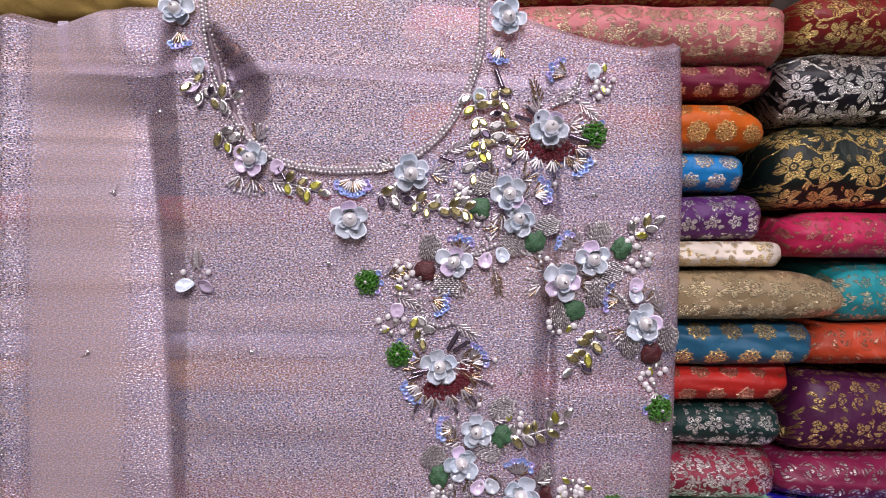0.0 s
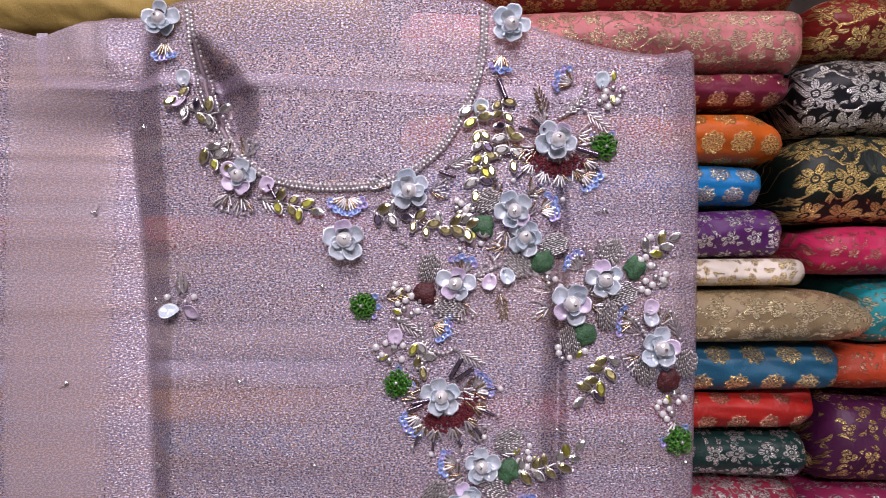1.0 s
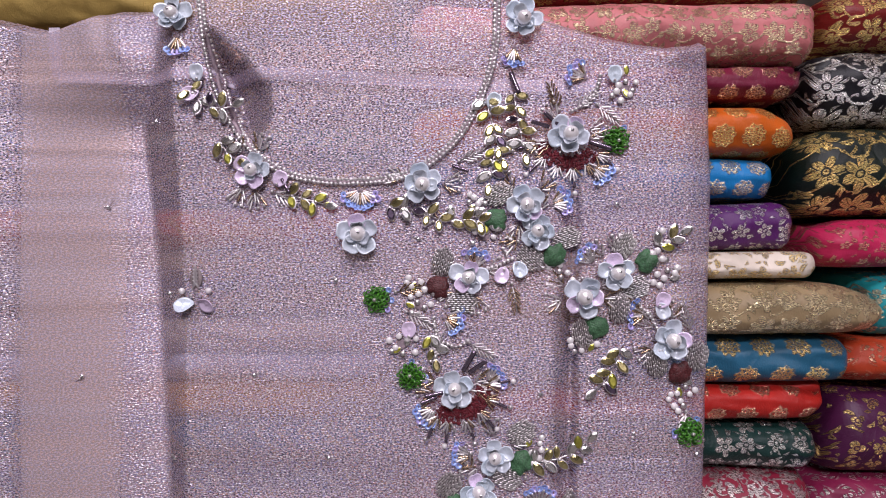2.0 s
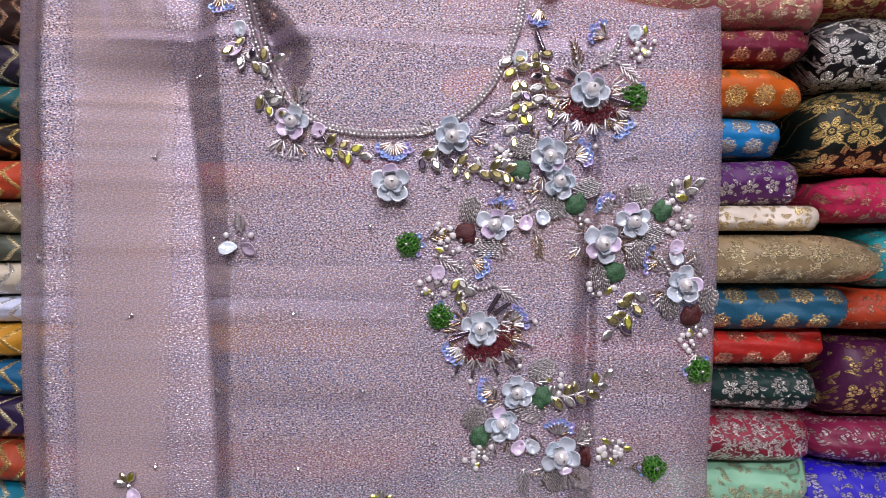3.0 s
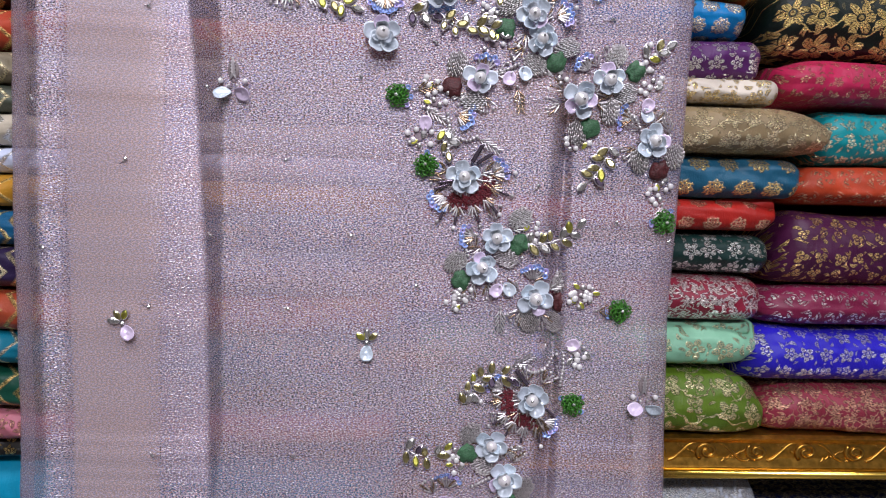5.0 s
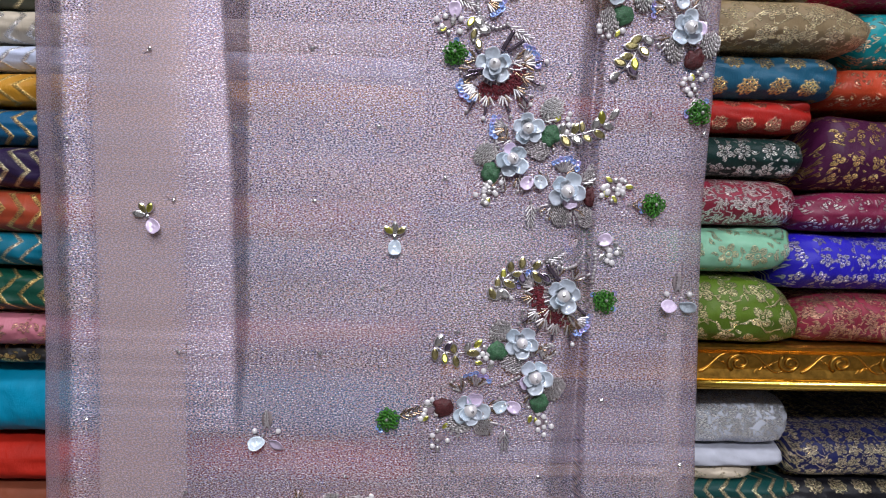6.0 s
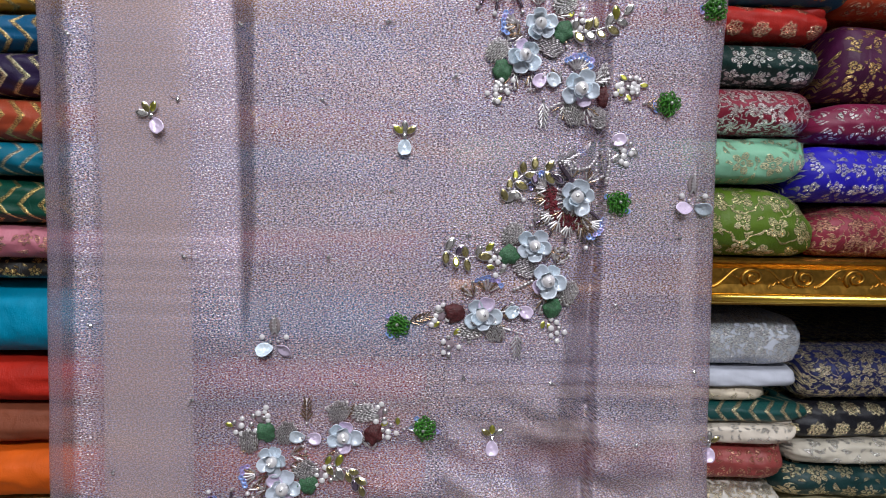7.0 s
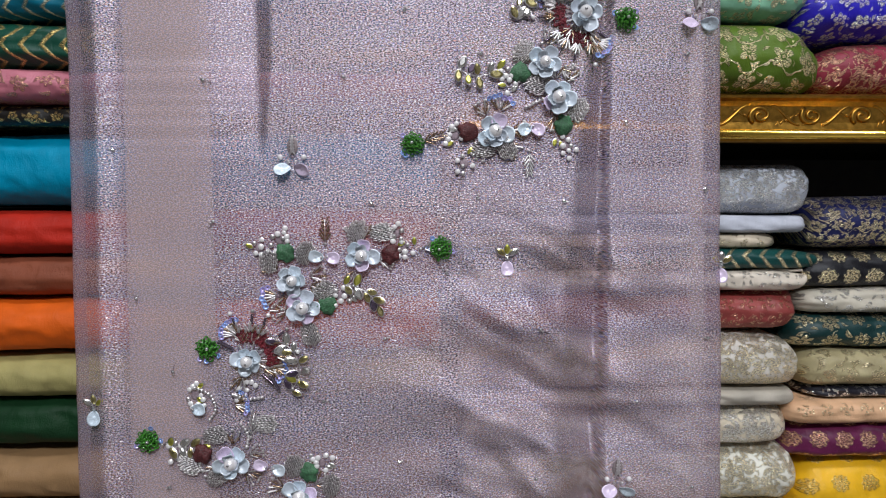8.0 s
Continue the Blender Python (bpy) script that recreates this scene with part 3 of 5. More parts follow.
LEFT_PILE = [
    (0.6555, 0.706, 0.075, ((0.34, 0.20, 0.09), GOLD, "plain", 0.03, 0.3, 5), "plain tan cloth, folded"),
    (0.7065, 0.757, 0.075, ((0.34, 0.20, 0.09), GOLD, "plain", 0.03, 0.3, 5), "plain tan cloth, folded"),
    (0.7575, 0.807, 0.078, ((0.003, 0.035, 0.008), GOLD, "plain", 0.03, 0.3, 5), "plain bottle green cloth, folded"),
    (0.8075, 0.850, 0.074, ((0.42, 0.37, 0.14), GOLD, "plain", 0.03, 0.3, 5), "plain khaki cloth, folded"),
    (0.8505, 0.904, 0.070, ((0.80, 0.13, 0.004), GOLD, "plain", 0.03, 0.3, 5), "plain bright orange cloth, folded"),
    (0.9045, 0.942, 0.074, ((0.27, 0.075, 0.035), GOLD, "plain", 0.03, 0.3, 5), "plain brick brown cloth, folded"),
    (0.9425, 0.986, 0.070, ((0.50, 0.018, 0.006), GOLD, "plain", 0.03, 0.3, 5), "plain red cloth, folded"),
    (0.9865, 1.058, 0.064, ((0.002, 0.29, 0.48), GOLD, "plain", 0.03, 0.3, 5), "plain cyan blue cloth, folded thick"),
    (1.0585, 1.077, 0.060, ((0.012, 0.010, 0.008), GOLD, "flower", 0.02, 0.36, 5), "black brocade with gold flowers, folded thin"),
    (1.0775, 1.107, 0.044, ((0.52, 0.17, 0.22), COPPER, "flower", 0.024, 0.36, 6), "rose pink brocade with dull gold flowers, folded"),
    (1.1075, 1.146, 0.040, ((0.003, 0.06, 0.035), GOLD, "chevron", 0.017, 0.22, 5), "green cloth with gold chevrons, folded"),
    (1.1465, 1.175, 0.040, ((0.002, 0.13, 0.20), PALE_GOLD, "chevron", 0.017, 0.2, 5), "teal cloth with gold chevrons, folded"),
    (1.1755, 1.212, 0.038, ((0.35, 0.055, 0.02), GOLD, "chevron", 0.017, 0.3, 5), "rust cloth with gold chevrons, folded"),
    (1.2125, 1.248, 0.038, ((0.022, 0.010, 0.05), PALE_GOLD, "chevron", 0.017, 0.26, 5), "dark violet cloth with gold chevrons, folded"),
    (1.2485, 1.280, 0.040, ((0.004, 0.09, 0.20), GOLD, "chevron", 0.017, 0.26, 5), "blue cloth with gold chevrons, folded"),
    (1.2805, 1.309, 0.036, ((0.56, 0.27, 0.02), GOLD, "chevron", 0.017, 0.26, 5), "mustard cloth with gold chevrons, folded"),
    (1.3095, 1.332, 0.040, ((0.52, 0.57, 0.72), SILVER, "chevron", 0.017, 0.22, 5), "pale blue white cloth with silver chevrons, folded"),
    (1.3325, 1.359, 0.036, ((0.50, 0.44, 0.34), SILVER, "chevron", 0.017, 0.3, 5), "cream cloth with silver chevrons, folded"),
    (1.3595, 1.383, 0.040, ((0.075, 0.085, 0.06), PALE_GOLD, "chevron", 0.017, 0.2, 5), "grey green cloth with pale chevrons, folded"),
    (1.3835, 1.411, 0.036, ((0.24, 0.20, 0.13), PALE_GOLD, "chevron", 0.017, 0.26, 5), "khaki grey cloth with gold chevrons, folded"),
    (1.4115, 1.445, 0.032, ((0.45, 0.055, 0.02), GOLD, "chevron", 0.017, 0.26, 5), "brick red cloth with gold chevrons, folded"),
    (1.4455, 1.477, 0.038, ((0.014, 0.010, 0.008), GOLD, "chevron", 0.017, 0.26, 5), "black cloth with gold chevrons, folded"),
    (1.4775, 1.504, 0.036, ((0.003, 0.09, 0.10), PALE_GOLD, "chevron", 0.017, 0.26, 5), "dark teal cloth with pale gold chevrons, folded"),
    (1.5045, 1.540, 0.036, ((0.025, 0.016, 0.035), PALE_GOLD, "chevron", 0.017, 0.26, 5), "charcoal cloth with silver chevrons, folded"),
    (1.5405, 1.580, 0.046, ((0.03, 0.012, 0.010), COPPER, "chevron", 0.017, 0.26, 5), "dark brown cloth with copper chevrons, folded"),
    (1.5805, 1.63, 0.036, ((0.52, 0.36, 0.10), GOLD, "plain", 0.026, 0.32, 5), "golden yellow silk, folded"),
]
# how far the free end is drawn in, over what length, and how high it lies
RIGHT_ENDS = [(0.35, 0.05, 0.1), (0.3, 0.05, 0.95), (0.75, 0.02, 0.6), (0.8, 0.02, 0.5), (0.35, 0.04, 0.95), (0.75, 0.018, 0.4), (0.2, 0.06, 0.45), (0.8, 0.015, 0.5),
              (0.85, 0.015, 0.4), (0.85, 0.012, 0.5), (0.3, 0.04, 0.25), (0.4, 0.06, 0.95), (0.88, 0.015, 0.3), (0.8, 0.02, 0.4)]
LOW_ENDS = [(0.7, 0.02, 0.3), (0.8, 0.025, 0.4), (0.7, 0.03, 0.4), (0.6, 0.03, 0.5), (0.55, 0.04, 0.2), (0.5, 0.03, 0.9), (0.15, 0.05, 1.0), (0.3, 0.05, 0.4),
            (0.5, 0.03, 0.3), (0.8, 0.015, 0.8), (0.75, 0.02, 0.4)]
made = {}


def cloth_material(spec):
    key = repr(spec)
    if key not in made:
        base, thread, kind, cell, size, petals = spec
        if sum(base) < 1.1 and kind != "plain":
            base = tuple(c * 0.96 for c in base)
        elif kind != "plain":
            base = tuple(min(0.85, c * 1.15) for c in base)
        if kind == "plain":
            base = tuple(c * 0.84 for c in base)
        made[key] = brocade("brocade" if kind != "plain" else "plain_cloth", base, thread, kind, cell, size, petals)
    return made[key]


for k, (z0, z1, end, front, spec, words) in enumerate(RIGHT_PILE + RIGHT_LOW):
    folded_fabric(-0.040, end, z0, z1, front, cloth_material(spec), words, "right", k + 1, depth=0.33, end_shape=(RIGHT_ENDS + LOW_ENDS)[k])
for k, (z0, z1, start, front, spec, words) in enumerate(FAR_PILE + FAR_LOW):
    folded_fabric(start, 0.86 + 0.02 * (k % 3), z0, z1, front, cloth_material(spec), words, "left", k + 41, depth=0.33, pinch=0.5)
for k, (z0, z1, front, spec, words) in enumerate(LEFT_PILE):
    folded_fabric(-0.70, -0.062, z0, z1, front, cloth_material(spec), words, "right", k + 81, depth=0.30, pinch=0.7)


# ---------------------------------------------------------------- the hanging tissue panel
TOP = [(-0.346, 1.578), (-0.322, 1.574), (-0.301, 1.569), (-0.290, 1.572), (-0.266, 1.581), (-0.223, 1.587), (-0.187, 1.592), (-0.08, 1.600), (0.018, 1.590), (0.054, 1.570),
       (0.093, 1.558), (0.136, 1.549), (0.155, 1.552), (0.166, 1.557)]
Z_LOW = 0.60
NECK = [
    (-0.183, 1.581), (-0.180, 1.552), (-0.175, 1.529), (-0.165, 1.503), (-0.150, 1.480),
    (-0.127, 1.463), (-0.101, 1.457), (-0.075, 1.456), (-0.047, 1.459), (-0.024, 1.470),
    (-0.005, 1.488), (0.007, 1.509), (0.015, 1.528), (0.020, 1.552), (0.021, 1.581),
]


def along(rows, x):
    return float(np.interp(x, [r[0] for r in rows], [r[1] for r in rows]))


def left_edge(z):
    return along([(0.6, -0.375), (0.9, -0.372), (1.1, -0.369), (1.3, -0.372), (1.5, -0.371), (1.6, -0.369)], z)


def right_edge(z):
    return along([(0.6, 0.180), (0.85, 0.173), (1.02, 0.167), (1.2, 0.162), (1.35, 0.168), (1.45, 0.171), (1.6, 0.168)], z)


def bell(v, mid, wide):
    return math.exp(-((v - mid) / wide) ** 2)


def step_up(v, a, b):
    s = min(1.0, max(0.0, (v - a) / (b - a)))
    return s * s * (3 - 2 * s)


def pleat_left(z):
    """Right side and width of the pleat beside the plain border."""
    return along([(1.04, -0.202), (1.1, -0.197), (1.32, -0.196), (1.42, -0.198), (1.53, -0.205)], z), along([(1.03, 0.001), (1.1, 0.011), (1.23, 0.014), (1.32, 0.022), (1.42, 0.028), (1.5, 0.034), (1.54, 0.014)], z)


def pleat_right(z):
    return along([(0.75, 0.072), (1.05, 0.070), (1.24, 0.072), (1.4, 0.076), (1.5, 0.078)], z), along([(0.7, 0.050), (0.83, 0.034), (0.97, 0.026), (1.1, 0.014), (1.25, 0.014), (1.4, 0.011), (1.46, 0.004)], z)


def neck_fold(z):
    """Left side and width of the turned-in fold inside the neckline."""
    return along([(1.48, -0.147), (1.503, -0.162), (1.529, -0.172), (1.552, -0.177), (1.575, -0.180)], z), along([(1.480, 0.0), (1.488, 0.012), (1.503, 0.028), (1.520, 0.034), (1.540, 0.024), (1.560, 0.004), (1.566, 0.0)], z)


PROFILE_X = np.linspace(-0.39, 0.18, 571)


def slope_row(z):
    """Sideways slope of the cloth across one height."""
    out = np.zeros(len(PROFILE_X))
    le, re = left_edge(z), right_edge(z)
    pl, wl = pleat_left(z)
    pr, wr = pleat_right(z)
    nl, nw = neck_fold(z)
    for i, x in enumerate(PROFILE_X):
        s = -0.72 * step_up(-x, -(le + 0.036), -(le + 0.033)) - 2.0 * step_up(-x, -(le + 0.004), -(le + 0.001))
        s += 0.22 * step_up(x, re - 0.022, re - 0.012) + 2.0 * step_up(x, re - 0.005, re - 0.001)
        s += 0.30 * step_up(x, le + 0.036, le + 0.039) * step_up(-x, -(le + 0.055), -(le + 0.047)) - 0.16 * bell(x, -0.285, 0.022)
        if z > 1.03:
            s += 0.95 * wl / 0.085 * step_up(x, pl - wl - 0.11, pl - wl - 0.06) * (x < pl - wl - 0.003) - 0.95 * step_up(x, pl - wl - 0.004, pl - wl + 0.003) * (x < pl)
        if z < 1.46:
            s += 0.85 * step_up(x, pr - wr - 0.008, pr - wr + 0.006) * (x < pr - 0.0015) - (0.85 * wr / 0.003) * (pr - 0.0015 <= x < pr + 0.0015)
        if nw > 0.002:
            s += (1.1 * nw / 0.004) * (nl - 0.004 <= x < nl) - 1.1 * (nl <= x < nl + nw) * (1 - 0.25 * step_up(x, nl + nw * 0.7, nl + nw)) / 0.9625
        out[i] = s
    return out


PROFILE_Z = np.linspace(Z_LOW - 0.01, 1.63, 206)
RELIEF = np.array([np.cumsum(slope_row(z)) * (PROFILE_X[1] - PROFILE_X[0]) for z in PROFILE_Z])
RELIEF -= RELIEF[:, [300]]


def cloth_y(x, z):
    """How far back the front face of the panel lies."""
    fi, fj = np.interp(x, PROFILE_X, np.arange(len(PROFILE_X))), np.interp(z, PROFILE_Z, np.arange(len(PROFILE_Z)))
    i, j = min(int(fi), len(PROFILE_X) - 2), min(int(fj), len(PROFILE_Z) - 2)
    a, b = fi - i, fj - j
    y = (RELIEF[j, i] * (1 - a) + RELIEF[j, i + 1] * a) * (1 - b) + (RELIEF[j + 1, i] * (1 - a) + RELIEF[j + 1, i + 1] * a) * b
    y -= 0.0014 * math.exp(-((z - 1.532 - 0.008 * (x + 0.13)) / 0.006) ** 2) * step_up(x, -0.30, -0.27) * step_up(-x, -0.05, 0.0)
    # pulled corner and gathered shoulder
    y -= 0.005 * bell(x, 0.140, 0.014) * bell(z, 1.543, 0.014)
    y += 0.009 * bell(x, -0.235, 0.045) * step_up(z, 1.535, 1.555) * noise.noise(Vector((x * 55, z * 20, 3.0)))
    # slack, slanting wrinkles lower down
    slack = bell(x, 0.025, 0.085) * step_up(-z, -1.01, -0.90)
    if slack > 0.001:
        along_fold, across_fold = x * 0.86 - z * 0.5, x * 0.5 + z * 0.86
        y += 1.5 * slack * (0.013 * noise.noise(Vector((along_fold * 9, across_fold * 24, 2.0))) + 0.005 * noise.noise(Vector((along_fold * 22, across_fold * 60, 6.0))))
    y += 0.0011 * noise.noise(Vector((x * 7, z * 34, 1.0))) + 0.0014 * noise.noise(Vector((x * 12, z * 9, 4.0)))
    return y - 0.004


def panel_mesh():
    nx, nz = 270, 420
    verts, faces = [], []
    for j in range(nz + 1):
        for i in range(-6, nx + 7):
            t = min(max(i / nx, 0.0), 1.0)
            x0 = left_edge(1.1) + (right_edge(1.1) - left_edge(1.1)) * t
            z = Z_LOW + (along(TOP, x0) - Z_LOW) * j / nz
            le, re = left_edge(z), right_edge(z)
            x = le + (re - le) * t
            y = cloth_y(x, z)
            over = -i if i < 0 else i - nx if i > nx else 0
            if over:
                y += (0.001 if i < 0 else 0.0045) * over
                x += (0.0012 if i < 0 else -0.0012) * over
            if j > nz - 3:
                y += 0.004 * (j - nz + 3)
            verts.append((x, y, z))
    w = nx + 13
    for j in range(nz):
        for i in range(w - 1):
            a = j * w + i
            faces.append((a, a + 1, a + w + 1, a + w))
    return mesh_of("cloth", verts, faces, TISSUE)


panel = tagged(new("dress_panel"), "sheer mauve tissue dress length embroidered with beads, hung before shelves", "dress fabric")
part_of("cloth", panel_mesh(), panel)


def in_neck(x, z):
    return z > along([(row[0], row[1]) for row in NECK[3:12]], x) and along([(row[1], row[0]) for row in NECK[6::-1]], z) < x < along([(row[1], row[0]) for row in NECK[7:]], z)


def lining_mesh(name, start, stop, top, material, foot=Z_LOW + 0.01, open_neck=False, gap=0.0025):
    """A strip of the inner layer between two pleats; start and stop give its sides at each height."""
    nx, nz = (110, 240) if open_neck else (24, 90)
    verts, faces = [], []
    for j in range(nz + 1):
        for i in range(nx + 1):
            x0 = start(1.1) + (stop(1.1) - start(1.1)) * i / nx
            z = foot + (min(top, along(TOP, x0) - 0.006) - foot) * j / nz
            x = start(z) + (stop(z) - start(z)) * i / nx
            verts.append((x, max(cloth_y(x, z) + gap, 0.006 + 0.002 * noise.noise(Vector((x * 10, z * 12, 8.0)))), z))
    for j in range(nz):
        for i in range(nx):
            a = j * (nx + 1) + i
            if not (open_neck and in_neck(verts[a][0], verts[a][2])):
                faces.append((a, a + 1, a + nx + 2, a + nx + 1))
    return mesh_of(name, verts, faces, material)


INNER = "plainer inner layer of lilac tissue"
part_of("lining", lining_mesh("lining", lambda z: left_edge(z) + 0.036, lambda z: left_edge(z) + 0.053, 1.6, LINING), panel, None, INNER)
part_of("facing", lining_mesh("facing", lambda z: left_edge(z) + 0.054, lambda z: -0.248, 1.6, FACING), panel, None, "beige facing strip behind the tissue")
part_of("facing", lining_mesh("facing", lambda z: right_edge(z) - 0.026, lambda z: right_edge(z) - 0.014, 1.15, FACING), panel, None, "beige facing strip behind the tissue")
part_of("lining", lining_mesh("lining", lambda z: -0.247, lambda z: pleat_left(z)[0] - pleat_left(z)[1] - 0.001 if z > 1.03 else pleat_left(1.03)[0], 1.6, DENSE_LINING, 1.062), panel, None, INNER)
part_of("lining", lining_mesh("lining", lambda z: pleat_left(max(z, 1.03))[0] + 0.001, lambda z: pleat_right(z)[0] - pleat_right(z)[1], 1.62, LINING, 1.062, True), panel, None, INNER)
part_of("lining", lining_mesh("lining", lambda z: pleat_right(z)[0] + 0.001, lambda z: right_edge(z) - 0.027, 1.6, LINING), panel, None, INNER)
part_of("lining", lining_mesh("lining", lambda z: -0.247, lambda z: pleat_right(z)[0] - pleat_right(z)[1], 1.0615, THIN_LINING), panel, None, "thin inner layer of lilac tissue")


def hem_mesh(points, wide, sideways=False):
    """A narrow pressed fold of doubled tissue that follows the back of the cloth."""
    verts = []
    for x, z in points:
        for q in range(4):
            off = wide * (q / 3 - 0.5)
            px, pz = (x + off, z) if sideways else (x, z + off)
            verts.append((px, cloth_y(px, pz) + 0.0016, pz))
    faces = [(i * 4 + q, i * 4 + q + 1, i * 4 + q + 5, i * 4 + q + 4) for i in range(len(points) - 1) for q in range(3)]
    return mesh_of("pressed_fold", verts, faces, HEM)


part_of("pressed_fold", hem_mesh([(-0.290 + 0.004 * i, 1.533 - 0.012 * step_up(i, 20, 95)) for i in range(96)], 0.0085), panel, None, "pale pressed fold across the tissue")
part_of("pressed_fold", hem_mesh([(-0.290 - 0.002 * math.sin(i * 0.2), 1.533 + 0.0035 * i) for i in range(11)], 0.008, True), panel, None, "pale pressed fold across the tissue")


# ---------------------------------------------------------------- embroidery: materials
def film(name, colour, rough, thickness, metal=0.0, coat=0.4, clear=0.0):
    n = Nodes(name)
    co = n.coords()
    speck = n.noise(co, 420.0, 2.0)
    chance = n.tree.nodes.new("ShaderNodeObjectInfo").outputs["Random"]
    tint = n.mix(n.ramp(chance, 0.0, 1.0, 0.0, 0.35), colour, tuple(min(1.0, c * k) for c, k in zip(colour, (1.06, 0.99, 1.06))))
    base = n.mix(n.ramp(speck, 0.3, 0.7, 0.0, 0.3), tint, tuple(c * 0.75 for c in colour))
    shader = principled(n, Base_Color=base, Roughness=n.ramp(speck, 0.2, 0.8, rough * 0.8, rough * 1.3), Metallic=metal, Coat_Weight=coat, Coat_Roughness=0.08,
                        Thin_Film_Thickness=n.ramp(chance, 0.0, 1.0, thickness * 0.8, thickness * 1.35), Thin_Film_IOR=1.5)
    return n.done(shader)


PETAL_GREY = film("petal_grey", (0.58, 0.64, 0.70), 0.3, 300.0, 0.1)
PETAL_LILAC = film("petal_lilac", (0.76, 0.64, 0.82), 0.28, 430.0, 0.1)
PETAL_PALE = film("petal_pale", (0.66, 0.76, 0.84), 0.25, 520.0, 0.15)
PEARL = film("pearl", (0.88, 0.86, 0.85), 0.14, 250.0, 0.28, 1.0)
SILVER_BEAD = simple("silver_bead", (0.80, 0.76, 0.77), 0.34, 0.95, grain=0.16, scale=500)
WOVEN_BEAD = simple("woven_bead", (0.66, 0.62, 0.62), 0.36, 0.9, grain=0.2, scale=500)
CRYSTAL = simple("crystal", (0.90, 0.90, 0.92), 0.24, 1.0, grain=0.04, scale=500)
BRONZE_BEAD = simple("bronze_bead", (0.52, 0.38, 0.26), 0.25, 1.0, grain=0.15, scale=500)
DARK_BEAD = simple("dark_bead", (0.20, 0.16, 0.21), 0.14, 0.8, grain=0.2, scale=500)
BLUE_SEQUIN = film("blue_sequin", (0.36, 0.50, 0.95), 0.2, 420.0, 0.35)
LILAC_SEQUIN = film("lilac_sequin", (0.56, 0.50, 0.92), 0.2, 480.0, 0.35)
GREEN_BEAD = simple("green_bead", (0.045, 0.20, 0.012), 0.3, 0.0, grain=0.3, scale=420, Coat_Weight=0.5)
GREEN_PUFF = simple("green_satin", (0.05, 0.15, 0.065), 0.5, 0.0, grain=0.3, scale=900, relief=0.0014, Sheen_Weight=0.08)
MAROON_PUFF = simple("maroon_velvet", (0.085, 0.012, 0.014), 0.5, 0.0, grain=0.3, scale=900, relief=0.0014, Sheen_Weight=0.04)
RED_KNOT = simple("wine_thread", (0.13, 0.006, 0.015), 0.55, 0.0, grain=0.3, scale=800, relief=0.0004)
FOIL_OLIVE = simple("olive_foil", (0.66, 0.58, 0.27), 0.28, 1.0, grain=0.25, scale=150)
FOIL_YELLOW = simple("yellow_foil", (0.88, 0.82, 0.16), 0.3, 1.0, grain=0.2, scale=150)
FOIL_SILVER = simple("silver_foil", (0.88, 0.87, 0.84), 0.26, 1.0, grain=0.12, scale=150)
FOIL_PLUM = simple("plum_foil", (0.38, 0.30, 0.44), 0.15, 1.0, grain=0.2, scale=150)
THREAD = simple("mauve_thread", (0.30, 0.23, 0.26), 0.6, 0.2, grain=0.2, scale=600)


# ---------------------------------------------------------------- embroidery: shared shapes (x along, y across, z out of the cloth)
def ball_mesh(name, radius, material, fine=2, flat=1.0):
    bm = bmesh.new()
    bmesh.ops.create_icosphere(bm, subdivisions=fine, radius=radius)
    for vert in bm.verts:
        vert.co.z *= flat
    return from_bm(name, bm, material, fine > 1)


def petal_mesh(name, length, width, cup, material, fold=0.0):
    """A cupped round petal that grows from the origin along x, with a thin edge."""
    rings, spokes = 5, 18
    verts, faces = [], []
    for side in (0, 1):
        verts.append((length * 0.5, 0.0, -side * 0.0004))
        for r in range(1, rings + 1):
            for k in range(spokes):
                a, q = 2 * math.pi * k / spokes, r / rings
                x = 0.5 * length + 0.5 * length * q * math.cos(a)
                y = 0.5 * width * q * math.sin(a) * (0.72 + 0.28 * x / length)
                x -= 0.05 * length * q * bell(a, 0.0, 0.3) * (q > 0.7)
                z = cup * (q * q) - fold * (1 - abs(y) / width * 2) - side * 0.0004
                verts.append((x, y, z + 0.0005 * math.sin(3 * a + 1) * q))
    per = 1 + rings * spokes
    for side in (0, 1):
        o = side * per
        tris = [(o, o + 1 + k, o + 1 + (k + 1) % spokes) for k in range(spokes)]
        for r in range(rings - 1):
            for k in range(spokes):
                a, b = o + 1 + r * spokes + k, o + 1 + r * spokes + (k + 1) % spokes
                tris.append((a, a + spokes, b + spokes, b))
        faces += [t[::-1] for t in tris] if side else tris
    rim = 1 + (rings - 1) * spokes
    faces += [(rim + k, per + rim + k, per + rim + (k + 1) % spokes, rim + (k + 1) % spokes) for k in range(spokes)]
    return mesh_of(name, verts, faces, material)


def bar_mesh(name, length, radius, material, sides=6):
    return mesh_of(name, *tube([(0, 0, 0), (length * 0.08, 0, 0), (length * 0.92, 0, 0), (length, 0, 0)], radius, sides), material)


def sequin_mesh(name, radius, hole, material):
    k = 14
    verts, faces = [], []
    for r, z in ((hole, 0.0), (radius * 0.7, 0.0002), (radius, 0.0006), (radius, 0.0003), (hole, -0.0003)):
        verts += [(r * math.cos(2 * math.pi * i / k), r * math.sin(2 * math.pi * i / k), z) for i in range(k)]
    for s in range(5):
        a, b = s * k, (s + 1) % 5 * k
        faces += [(a + i, b + i, b + (i + 1) % k, a + (i + 1) % k) for i in range(k)]
    return mesh_of(name, verts, faces, material)


